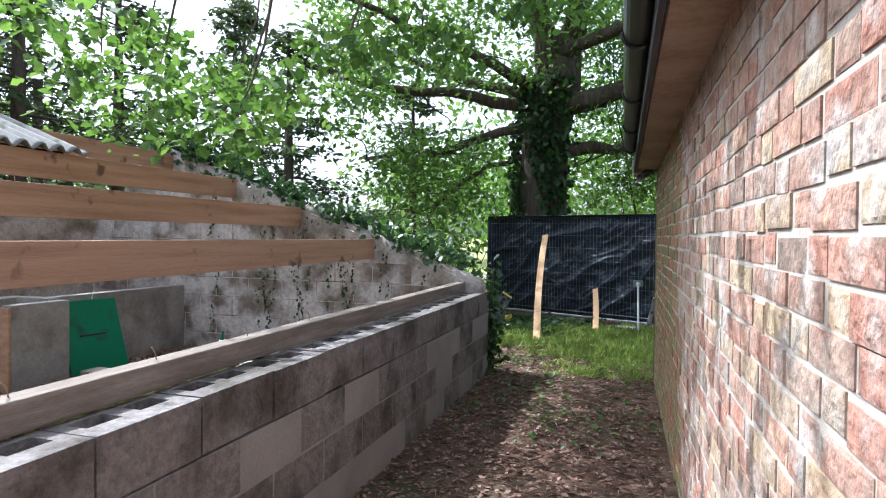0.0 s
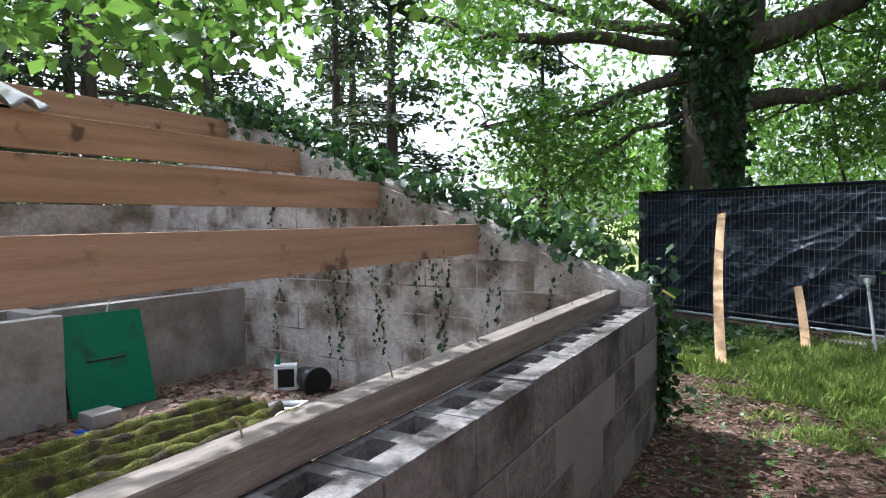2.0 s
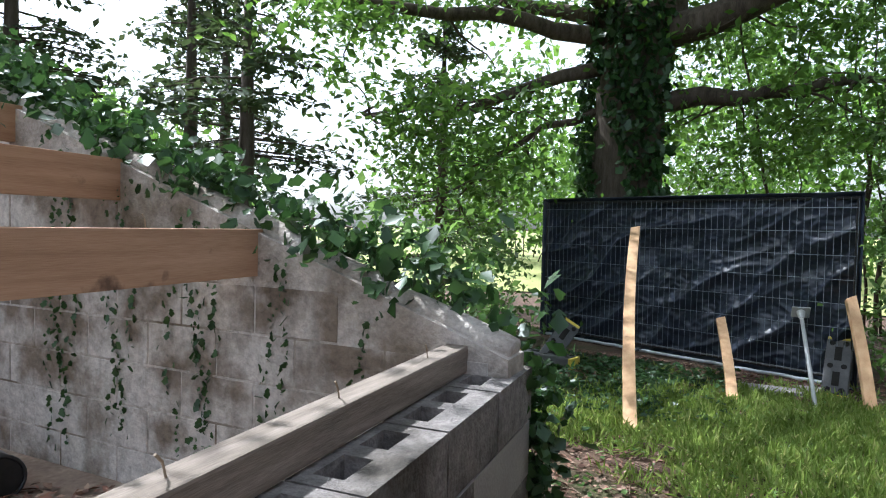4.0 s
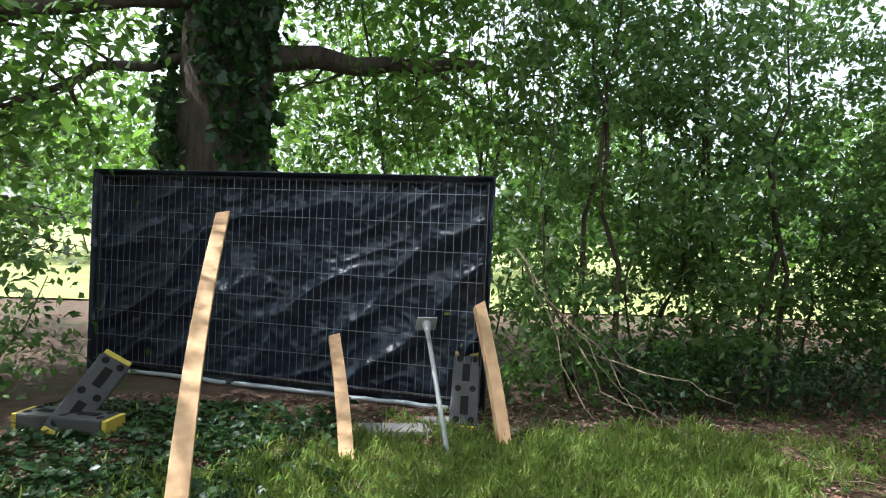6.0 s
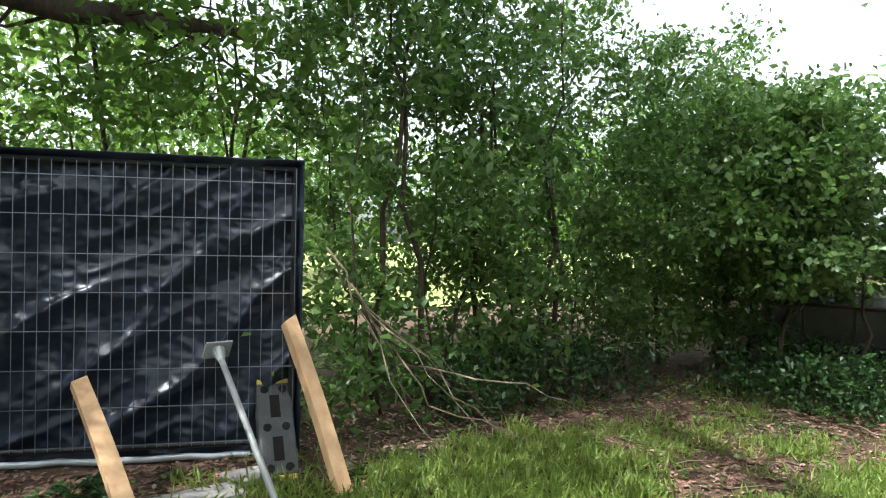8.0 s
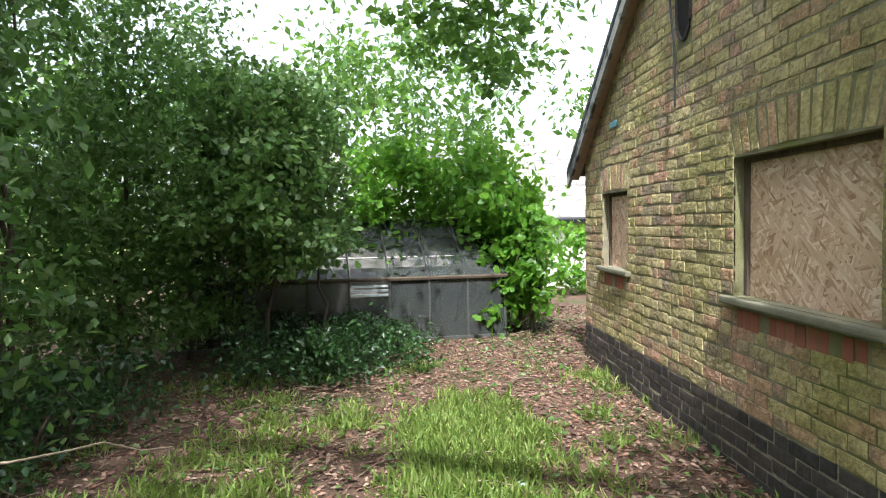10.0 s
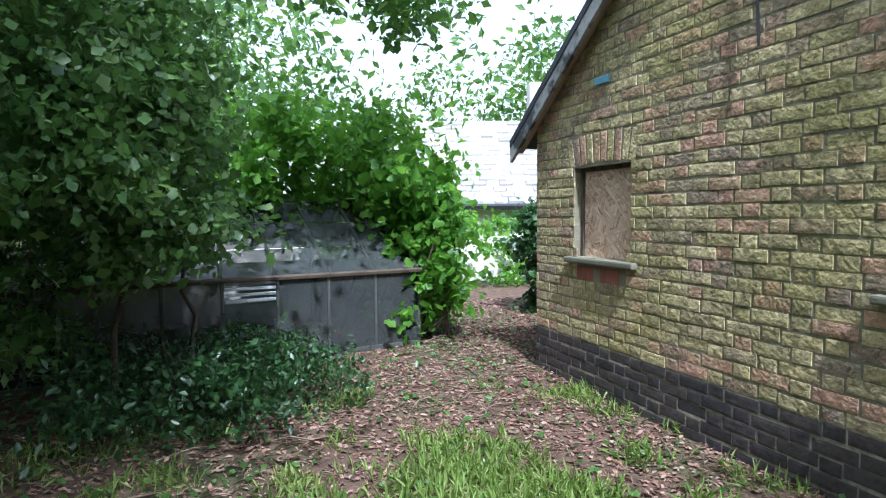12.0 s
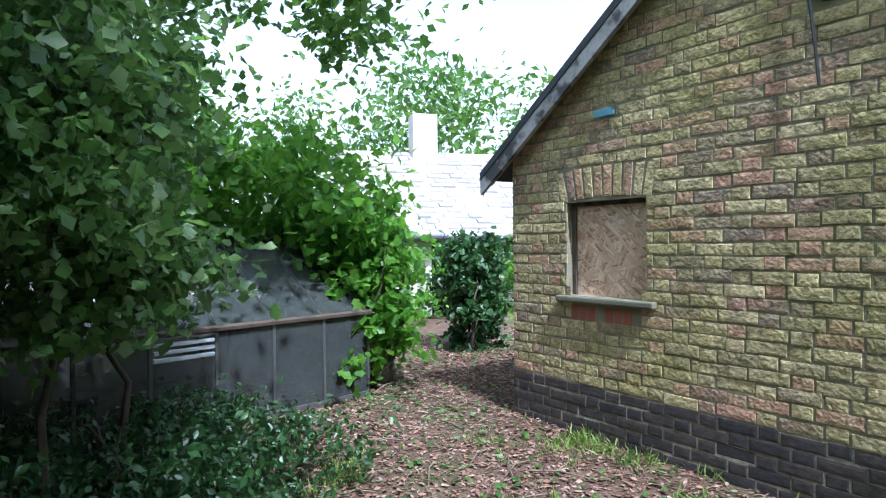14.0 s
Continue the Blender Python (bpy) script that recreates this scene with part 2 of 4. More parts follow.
# ---- building helpers ----
def finish(name, bm, material, parent=None, label="", smooth=False):
    me = bpy.data.meshes.new(name)
    bmesh.ops.recalc_face_normals(bm, faces=bm.faces)
    bm.to_mesh(me); bm.free()
    me.materials.append(material)
    if smooth:
        me.shade_smooth()
    ob = new(name, me)
    if parent:
        ob.parent = parent
    if label:
        ob["label"] = label
    return ob


def part(name, bm, material, parent, label="", smooth=False):
    return finish(name, bm, material, parent, label, smooth)


def empty(name, m, label, category, group="", kind=""):
    ob = new(name)
    ob.matrix_world = m
    ob.empty_display_size = .1
    return tagged(ob, label, category, group, kind)


def add_box(bm, x0, x1, y0, y1, z0, z1, bev=0.0, m=None):
    c = bmesh.ops.create_cube(bm, size=1)["verts"]
    for v in c:
        v.co = Vector((x0 + (v.co.x + .5) * (x1 - x0), y0 + (v.co.y + .5) * (y1 - y0), z0 + (v.co.z + .5) * (z1 - z0)))
    if m is not None:
        for v in c:
            v.co = m @ v.co
    if bev:
        es = list({e for v in c for e in v.link_edges})
        bmesh.ops.bevel(bm, geom=es, offset=bev, segments=2, affect="EDGES", profile=.6)
    return bm


def boxed(*a, **k):
    return add_box(bmesh.new(), *a, **k)


def tube(bm, pts, radii, n=8):
    """A tapered tube along points."""
    rings = []
    up = Vector((.3, .2, 1))
    for i, p in enumerate(pts):
        p = Vector(p)
        d = (Vector(pts[min(i + 1, len(pts) - 1)]) - Vector(pts[max(i - 1, 0)])).normalized()
        a = d.cross(up if abs(d.z) < .9 else Vector((1, 0, 0))).normalized()
        b = d.cross(a)
        r = radii[i] if hasattr(radii, "__len__") else radii
        rings.append([bm.verts.new(p + r * (math.cos(2 * math.pi * k / n) * a + math.sin(2 * math.pi * k / n) * b)) for k in range(n)])
    for r0, r1 in zip(rings, rings[1:]):
        for k in range(n):
            bm.faces.new((r0[k], r0[(k + 1) % n], r1[(k + 1) % n], r1[k]))
    bm.faces.new(rings[0][::-1]); bm.faces.new(rings[-1])
    return bm


def prism(bm, pts, y0, y1):
    """A polygon in x, z pushed through from y0 to y1."""
    a = [bm.verts.new((x, y0, z)) for x, z in pts]
    b = [bm.verts.new((x, y1, z)) for x, z in pts]
    bm.faces.new(a); bm.faces.new(b[::-1])
    for i in range(len(pts)):
        j = (i + 1) % len(pts)
        bm.faces.new((a[i], b[i], b[j], a[j]))
    return bm


def raw(name, verts, faces, material, parent=None):
    me = bpy.data.meshes.new(name)
    me.from_pydata(verts, [], faces)
    me.materials.append(material)
    ob = new(name, me)
    if parent:
        ob.parent = parent
    return ob


rng = np.random.default_rng(7)
# an oak or ivy leaf: seven-cornered outline folded along its rib, as a fan of triangles
LEAF = np.array([(0, 0, 0), (.30, .25, .06), (.24, .45, .05), (.40, .68, .08), (0, 1.05, -.06), (-.40, .68, .08), (-.24, .45, .05), (-.30, .25, .06)])
LEAF_F = [(0, 1, 2), (0, 2, 3), (0, 3, 4), (0, 4, 5), (0, 5, 6), (0, 6, 7)]
SIMPLE = np.array([(0, 0, 0), (.27, .5, .06), (0, 1, -.05), (-.27, .5, .06)])
SIMPLE_F = [(0, 1, 2), (0, 2, 3)]


def leaves(name, centres, size, material, parent=None, shape=0, flat=0.0, droop=.3, seed=1):
    """Many leaves in one mesh, one at each centre; flat: how level they lie."""
    r = np.random.default_rng(seed)
    base, fc = (LEAF, LEAF_F) if shape == 1 else (SIMPLE * np.array([.22, 1, 1]), SIMPLE_F) if shape == 2 else (SIMPLE * np.array([.16, 1, 1]), SIMPLE_F) if shape == 3 else (SIMPLE, SIMPLE_F)
    n = len(centres)
    yaw = r.uniform(0, 2 * np.pi, n)
    pitch = r.normal(-droop, .6 * (1 - flat), n)
    roll = r.normal(0, .9 * (1 - flat), n)
    s = size * r.uniform(.45, 1.4, n)
    v = base[None] * s[:, None, None]
    c, d = np.cos(roll)[:, None], np.sin(roll)[:, None]
    v = np.stack([v[..., 0] * c + v[..., 2] * d, v[..., 1], -v[..., 0] * d + v[..., 2] * c], -1)
    c, d = np.cos(pitch)[:, None], np.sin(pitch)[:, None]
    v = np.stack([v[..., 0], v[..., 1] * c - v[..., 2] * d, v[..., 1] * d + v[..., 2] * c], -1)
    c, d = np.cos(yaw)[:, None], np.sin(yaw)[:, None]
    v = np.stack([v[..., 0] * c - v[..., 1] * d, v[..., 0] * d + v[..., 1] * c, v[..., 2]], -1)
    v += np.asarray(centres)[:, None]
    k = len(base)
    f = (np.array(fc)[None] + (np.arange(n) * k)[:, None, None]).reshape(-1, 3)
    me = bpy.data.meshes.new(name)
    me.vertices.add(n * k); me.vertices.foreach_set("co", v.reshape(-1))
    me.loops.add(len(f) * 3); me.loops.foreach_set("vertex_index", f.reshape(-1).astype(np.int32))
    me.polygons.add(len(f)); me.polygons.foreach_set("loop_start", np.arange(0, len(f) * 3, 3, dtype=np.int32))
    me.update(calc_edges=True)
    me.materials.append(material)
    ob = new(name, me)
    if parent:
        ob.parent = parent
    return ob


def clumps(lo, hi, n_clump, per, spread, seed, ell=True):
    """Leaf centres: clumps scattered in a box or its inscribed ellipsoid."""
    r = np.random.default_rng(seed)
    lo, hi = np.array(lo, float), np.array(hi, float)
    u = r.uniform(-1, 1, (n_clump * 3, 3))
    if ell:
        u = u[(u ** 2).sum(1) < 1]
    u = u[:n_clump]
    c = (lo + hi) / 2 + u * (hi - lo) / 2
    sp = spread * r.uniform(.5, 1.4, (len(c), 1, 1))
    p = c[:, None] + r.normal(0, 1, (len(c), per, 3)) * sp * np.array([1, 1, .6])
    return p.reshape(-1, 3)


# ---- ground ----
def ground_height(x, y):
    return .03 * noise.noise((x * .5, y * .5, 0)) + .012 * noise.noise((x * 2.3, y * 2.3, 3))


edge = [-900, -300, -100, -40, -20, -12]
gx = edge + [-8 + .2 * i for i in range(101)] + [16, 22, 40, 100, 300, 900]
gy = [-900, -300, -100, -40, -15, -8] + [-5 + .2 * i for i in range(101)] + [20, 30, 60, 120, 300, 900]
gv = [(x, y, ground_height(x, y) if -8 < x < 12 and -5 < y < 15 else 0.0) for y in gy for x in gx]
W = len(gx)
ground = raw("ground", gv, [(j * W + i, j * W + i + 1, j * W + W + i + 1, j * W + W + i) for j in range(len(gy) - 1) for i in range(W - 1)], M_ground)
ground.data.shade_smooth()
tagged(ground, "brown leaf litter and patchy green grass on earth", "ground", kind="structure")

M_field = mat("pale_meadow", [(.17, .21, .06), (.28, .30, .10), (.38, .36, .15)], .6, 8, .95, .5)
fv = [(-70 + 7 * i + 2 * noise.noise((i, 0, 1)), (16.5 + 1.2 * noise.noise((i * .7, 2, 0)) if j == 0 else 16.5 + 13 * j), .03 + .12 * j) for j in range(9) for i in range(21)]
field = raw("field", fv, [(j * 21 + i, j * 21 + i + 1, j * 21 + 22 + i, j * 21 + 21 + i) for j in range(8) for i in range(20)], M_field)
tagged(field, "pale sunlit meadow grass beyond hedge", "field", kind="structure")

# ---- brick outbuilding ----
CORNER = (-.05, 6.47)
LEAN = -86.5                   # heading of the passage wall, seen from the corner
GABLE_L, EAVE_Z, WEST_Z, APEX_Z = 4.78, 1.99, 2.16, 3.68
brick_cache = {}


def brick_geo(w, h, j):
    """The visible shell of a brick: front proud, edges rounded off."""
    e = .010 + .006 * (j % 2)
    q = .002 * ((j * 7) % 5 - 2)
    f = -.001 - .0013 * (j % 4)
    v = [(0, .01, 0), (w, .01, 0), (w, .01, h), (0, .01, h), (0, f + .0015, 0), (w, f + .0015, 0), (w, f + .0015, h), (0, f + .0015, h),
         (e, f, e + q), (w - e - q, f, e), (w - e, f, h - e - q), (e + q, f, h - e)]
    fc = [(0, 1, 5, 4), (1, 2, 6, 5), (2, 3, 7, 6), (3, 0, 4, 7), (4, 5, 9, 8), (5, 6, 10, 9), (6, 7, 11, 10), (7, 4, 8, 11), (8, 9, 10, 11)]
    return v, fc


def brickwork(wall, spans, rows, near, m_piece, m_rest, z0=0.0, course=.075):
    """spans(z0, z1): free stretches of a course. near(u, z): whether a brick is a part of its own."""
    r = random.Random(5)
    rest_v, rest_f, count = [], [], 0
    for k in range(rows):
        za, zb = z0 + k * course, z0 + k * course + course - .011
        for a, b in spans(za, zb):
            u = a - (.165 if k % 2 else 0.0) - r.uniform(0, .02)
            i = 0
            while u < b - .02:
                w = .215 if (i % 2 == 0) else .103
                i += 1
                ua, ub = max(u, a), min(u + w, b)
                u += w + .011
                if ub - ua < .03:
                    continue
                wr = round(ub - ua, 2)
                j = r.randrange(4)
                dz, dn = r.uniform(-.006, .006), r.uniform(-.0024, -.0006)
                if near(ua, za) and count < 300:
                    count += 1
                    key = (wr, j, m_piece.name)
                    if key not in brick_cache:
                        v, f = brick_geo(wr, zb - za, j)
                        me = bpy.data.meshes.new("brick")
                        me.from_pydata(v, [], f)
                        me.materials.append(m_piece)
                        brick_cache[key] = me
                    ob = new("brick", brick_cache[key])
                    ob.parent = wall
                    ob.location = (ua, dn, za + dz)
                else:
                    v, f = brick_geo(ub - ua, zb - za, j)
                    o = len(rest_v)
                    rest_v += [(x + ua, y + dn, z + za + dz) for x, y, z in v]
                    rest_f += [tuple(q + o for q in t) for t in f]
    if rest_v:
        ob = raw("brickwork", rest_v, rest_f, m_rest, wall)
        tagged(ob, kind="stuff")


def wall_core(name, cells, top, thick, material, m, label):
    """cells: boxes u0, u1, z0, z1 of the wall's body; top: a polygon above them."""
    bm = bmesh.new()
    for u0, u1, z0, z1 in cells:
        add_box(bm, u0, u1, 0, thick, z0, z1)
    if top:
        prism(bm, top, 0, thick)
    ob = finish(name, bm, material)
    ob.matrix_world = m
    return tagged(ob, label, "wall", kind="structure")


def ux(x):
    return CORNER[0] + GABLE_L - x


BIG = (ux(1.84), ux(.77), .95, 1.69)
SMALL = (ux(4.17), ux(3.5), .96, 1.61)
vent_u, vent_z = ux(2.45), 2.71
c4 = [0, SMALL[0], SMALL[1], BIG[0], BIG[1], GABLE_L]
cells = [(c4[i], c4[i + 1], -.3, EAVE_Z) for i in (0, 2, 4)]
for w in (SMALL, BIG):
    cells += [(w[0], w[1], -.3, w[2]), (w[0], w[1], w[3], EAVE_Z)]
gable_m = pose(CORNER[0] + GABLE_L, CORNER[1], 0, 0, 0, 180)
gable = wall_core("wall_gable", cells, [(0, EAVE_Z), (GABLE_L, EAVE_Z), (GABLE_L, WEST_Z), (GABLE_L / 2, APEX_Z)], .22, M_mortar_y, gable_m,
                  "mossy yellow stock brick gable wall with dark plinth")
ROOF_S = (APEX_Z - EAVE_Z) / (GABLE_L / 2)
WEST_S = (APEX_Z - WEST_Z) / (GABLE_L / 2)


def gable_spans(za, zb):
    a, b = 0.0, GABLE_L
    if zb > EAVE_Z:
        a = (zb - EAVE_Z) / ROOF_S
    if zb > WEST_Z:
        b = GABLE_L - (zb - WEST_Z) / WEST_S
    out = [(a, b)]
    holes = []
    for w, arch in ((SMALL, .225), (BIG, .225)):
        if zb > w[2] - .11 and za < w[2]:
            holes.append((w[0] + .04, w[1] - .04))
        elif zb > w[2] and za < w[3] + arch:
            holes.append((w[0], w[1]) if za < w[3] - .03 else (w[0] - .05, w[1] + .05))
    if abs((za + zb) / 2 - vent_z) < .24:
        holes.append((vent_u - .11, vent_u + .11))
    for h0, h1 in holes:
        out = [q for s, e in out for q in ((s, min(e, h0)), (max(s, h1), e)) if q[1] - q[0] > .03]
    return out


PL = 5
brickwork(gable, gable_spans, PL, lambda u, z: False, M_dark, M_dark, -.02)
part("plinth_pointing", boxed(.002, GABLE_L - .002, -.0003, .02, -.2, -.02 + PL * .075 - .012), M_point, gable, "pale mortar between dark plinth bricks")
brickwork(gable, gable_spans, 44, lambda u, z: u < 2.6 and z < 1.75, M_yel, M_yel_j, -.02 + PL * .075)

# soldier arches over the windows, upright red bricks under the sills
for w in (SMALL, BIG):
    n = int((w[1] - w[0] + .1) / .075)
    v0, f0, v1, f1 = [], [], [], []
    for i in range(n):
        u = w[0] - .05 + i * (w[1] - w[0] + .1) / n
        lean = (u - (w[0] + w[1]) / 2) * .12
        v, f = brick_geo(.063, .205, i)
        o = len(v0)
        v0 += [(x + u + lean * z / .2, y - .002, z + w[3] + .006 + .02 * math.sin(math.pi * (i + .5) / n)) for x, y, z in v]
        f0 += [tuple(q + o for q in t) for t in f]
    m = int((w[1] - w[0] - .08) / .075)
    for i in range(m):
        if i in (3, 4 + m // 2):
            continue
        v, f = brick_geo(.063, .10, i)
        o = len(v1)
        v1 += [(x + w[0] + .04 + i * .075, y - .001, z + w[2] - .165) for x, y, z in v]
        f1 += [tuple(q + o for q in t) for t in f]
    raw("soldier_arch", v0, f0, M_yel_j, gable)
    raw("under_sill_brick", v1, f1, M_redb, gable)


def boarded_window(name, w, label):
    win = empty(name, gable_m @ pose((w[0] + w[1]) / 2, 0, w[2]), label, "window", kind="structure")
    hw, h = (w[1] - w[0]) / 2, w[3] - w[2]
    part("osb_board", boxed(-hw, hw, .075, .093, .0, h, .002), M_osb, win, "orange-brown chipboard panel")
    # added dark strips, left and top, stand in for the dark brown reveal
    part("window_frame", add_box(boxed(-hw, -hw + .035, .055, .075, 0, h, .003), -hw + .035, hw, .055, .075, h - .03, h, .003), M_bark, win, "dark strips in place of dark brown brick reveal")
    bm = boxed(-hw - .07, hw + .07, -.05, .10, -.045, -.003, .012)
    for v in bm.verts:
        v.co.z += .004 * noise.noise(v.co * 9)
    part("window_sill", bm, M_sill, win, "lichen-covered stone sill")
    return win


boarded_window("window_1", SMALL, "small window boarded with chipboard above stone sill")
boarded_window("window_2", BIG, "wide window boarded with chipboard above cracked stone sill")

vent = empty("gable_vent", gable_m @ pose(vent_u, 0, vent_z), "dark oval opening high in brick gable", "vent")
bm = bmesh.new()
ring = [(math.cos(a) * .1, math.sin(a) * .21) for a in [2 * math.pi * i / 24 for i in range(24)]]
prism(bm, ring, -.004, .02)
part("dark_opening", bm, M_hole, vent)
bm = bmesh.new()
tube(bm, [(x * 1.05, -.008, z * 1.03) for x, z in ring] + [(ring[0][0] * 1.05, -.008, 0)], .012, 6)
part("rim", bm, M_dark, vent)

cable = finish("hanging_cable", tube(bmesh.new(), [(2.62, 6.50, 3.2), (2.60, 6.51, 2.85), (2.53, 6.505, 2.5), (2.50, 6.51, 2.25), (2.48, 6.52, 2.08)], .008, 6), M_black)
tagged(cable, "loose black cable hanging down brick gable", "cable")
tile = finish("wall_tile", boxed(3.74, 3.90, 6.46, 6.488, 2.16, 2.21, .004), M_cyan)
tagged(tile, "small faded blue tile set in brick gable", "tile")

# passage wall
side_m = pose(CORNER[0], CORNER[1], 0, 0, 0, LEAN)
SIDE_L = 10.5
side = wall_core("wall_side", [(0, SIDE_L, -.3, WEST_Z - .02)], None, .22, M_mortar_r, side_m, "weathered red and orange brick wall with smeared lime mortar")
def stain_edge(z):
    return 2.75 + .35 * noise.noise((z * 2.1, 0, 9)) + (.5 if z < .5 else 0)


brickwork(side, lambda a, b: [(stain_edge(a), SIDE_L)], 28, lambda u, z: 2.9 < u < 5.3, M_red, M_red_j, -.02)
brickwork(side, lambda a, b: [(0, stain_edge(a) - .011)], 28, lambda u, z: False, M_red_moss, M_red_moss, -.02)
finish("wall_back", boxed(.2, 5.0, -4.2, -4.0, -.3, EAVE_Z), M_mortar_r)["kind"] = "structure"
finish("wall_far", boxed(4.51, 4.72, -4.0, 6.24, -.3, EAVE_Z), M_mortar_y)["kind"] = "structure"

# roof: two pitched slabs, verge boards, fascia, soffit and gutter
roof = empty("roof", gable_m, "dark slate roof with flaking painted verge boards", "roof", kind="structure")
OV = .25


def roof_prism(pts, y0, y1, west):
    """A roof piece whose western eave follows the leaning passage wall."""
    bm = prism(bmesh.new(), pts, y0, y1)
    if west:
        for v in bm.verts:
            if v.co.x > GABLE_L * .75:
                v.co.x -= .061 * max(0, v.co.y)
    return bm


for west in (False, True):
    ez, sl, ov = (WEST_Z, WEST_S, .20) if west else (EAVE_Z, ROOF_S, .25)
    x0, xm = (GABLE_L + ov, GABLE_L / 2) if west else (-ov, GABLE_L / 2)
    z0 = ez - ov * sl
    part("roof_slope", roof_prism([(x0, z0 + .02), (xm, APEX_Z + .02), (xm, APEX_Z + .08), (x0, z0 + .08)], -.13, 10.6, west), M_slate, roof, "dark slate roof slope")
    part("verge_board", roof_prism([(x0, z0 - .10), (xm, APEX_Z - .10), (xm, APEX_Z + .016), (x0, z0 + .016)], -.125, -.095, False), M_barge, roof, "flaking grey and black painted verge board")
    part("verge_soffit", roof_prism([(x0, z0 - .02), (xm, APEX_Z - .02), (xm, APEX_Z), (x0, z0)], -.095, 0, False), M_soffit, roof)
EZW = WEST_Z - .10
eave_part = empty("eave", side_m, "black half-round gutter under pale wooden eave boards", "eave", kind="structure")
part("soffit_board", boxed(.02, SIDE_L, -.20, -.004, EZW + .0, EZW + .018, .003), M_soffit, eave_part, "pale stained soffit boards")
part("fascia_board", boxed(-.05, SIDE_L, -.222, -.202, EZW - .025, EZW + .11, .003), M_slate, eave_part)
part("fascia_end", boxed(-.08, -.052, -.235, -.02, EZW - .04, EZW + .10, .004), M_barge, eave_part, "flaking end board")
bm = bmesh.new()
arc = [(-.262 + .055 * math.cos(a), EZW + .10 + .055 * math.sin(a)) for a in [math.pi + math.pi * i / 10 for i in range(11)]]
arc += [(-.262 + .048 * math.cos(a), EZW + .10 + .048 * math.sin(a)) for a in [2 * math.pi - math.pi * i / 10 for i in range(11)]]
a = [bm.verts.new((.9, y, z)) for y, z in arc]
b = [bm.verts.new((SIDE_L, y, z)) for y, z in arc]
for i in range(len(arc)):
    j = (i + 1) % len(arc)
    bm.faces.new((a[i], a[j], b[j], b[i]))
bm.faces.new(a); bm.faces.new(b[::-1])
part("gutter", bm, M_black, eave_part, "black plastic gutter")
for u in (1.0, 2.0, 3.0, 4.0, 5.0, 6.0):
    bm = bmesh.new()
    tube(bm, [(u, -.262 + .06 * math.cos(t), EZW + .10 + .06 * math.sin(t)) for t in [math.pi + math.pi * i / 8 for i in range(9)]], .009, 5)
    part("gutter_bracket", bm, M_black, eave_part)

# ---- roofless block shed ----
WALL_Z = .83


def hollow_block(h=.2, w=.43, t=.20):
    """A concrete block with two square hollows open on top."""
    bm = bmesh.new()
    xs = [0, .05, .18, .25, .38, w]
    ys = [0, .035, .115, t]
    top = [[bm.verts.new((x, y, h)) for x in xs] for y in ys]
    bot = [[bm.verts.new((x, y, h - .16)) for x in xs] for y in ys]
    for j in range(3):
        for i in range(5):
            q = (top[j][i], top[j][i + 1], top[j + 1][i + 1], top[j + 1][i])
            if j == 1 and i in (1, 3):
                p = (bot[j][i], bot[j][i + 1], bot[j + 1][i + 1], bot[j + 1][i])
                bm.faces.new(p)
                for k in range(4):
                    bm.faces.new((q[k], q[(k + 1) % 4], p[(k + 1) % 4], p[k]))
            else:
                bm.faces.new(q)
    o = [bm.verts.new(c) for c in ((0, 0, 0), (w, 0, 0), (w, t, 0), (0, t, 0))]
    loop0 = [top[0][i] for i in range(6)]
    bm.faces.new([o[0], o[1]] + loop0[::-1])
    bm.faces.new([o[2], o[3]] + [top[3][i] for i in range(6)])
    bm.faces.new([o[1], o[2], top[3][5], top[2][5], top[1][5], top[0][5]])
    bm.faces.new([o[3], o[0], top[0][0], top[1][0], top[2][0], top[3][0]])
    bm.faces.new(o[::-1])
    me = bpy.data.meshes.new("hollow_block")
    bm.to_mesh(me); bm.free()
    me.materials.append(M_block)
    return me


def plain_block(w, h, t, material):
    bm = boxed(0, w, 0, t, 0, h, .003)
    me = bpy.data.meshes.new("block")
    bm.to_mesh(me); bm.free()
    me.materials.append(material)
    return me


LOW_L = 10.0
# local frame: u along the wall away from its far end, y positive away from the passage
low_m = pose(-1.64, 6.10, 0, 0, 0, -87.25)
low = finish("wall_low", boxed(.01, LOW_L, -.198, -.0005, -.3, WALL_Z - .215), M_mort_g)
low.matrix_world = low_m
tagged(low, "grey concrete block wall with open hollow cores on top", "wall", kind="structure")
hb = hollow_block()
pb = {w: plain_block(w, .2, .20, M_block) for w in (.43, .21)}
for k in range(4):
    z = WALL_Z - .205 - .21 * k
    u = 0.0
    first = True
    while u < LOW_L - .2:
        w = .21 if (first and k % 2) else .43
        first = False
        ob = new("block", hb if (k == 0 and w == .43) else pb[w])
        ob.parent = low
        r = random.Random(k * 91 + int(u * 100))
        # turned round so that the hollows lie on the passage side
        ob.matrix_local = pose(u, -.20 + r.uniform(-.003, .003), z + r.uniform(-.002, .002))
        u += w + .010

# timber plate on the wall's inner half, with bent nails
plate = empty("wall_plate", low_m, "weathered timber plate lying on block wall", "timber")
bm = boxed(-.02, LOW_L, -.275, -.185, WALL_Z + .003, WALL_Z + .10, .008)
part("timber", bm, M_wood_grey, plate)
for i in range(14):
    u = .5 + .55 * i
    part("nail", tube(bmesh.new(), [(u, -.23, WALL_Z + .095), (u + .01, -.23, WALL_Z + .13), (u + .03, -.225, WALL_Z + .15)], .003, 5), M_dry, plate)

# end wall with its raked top
R0, R1 = (-1.62, .90), (-5.55, 2.36)


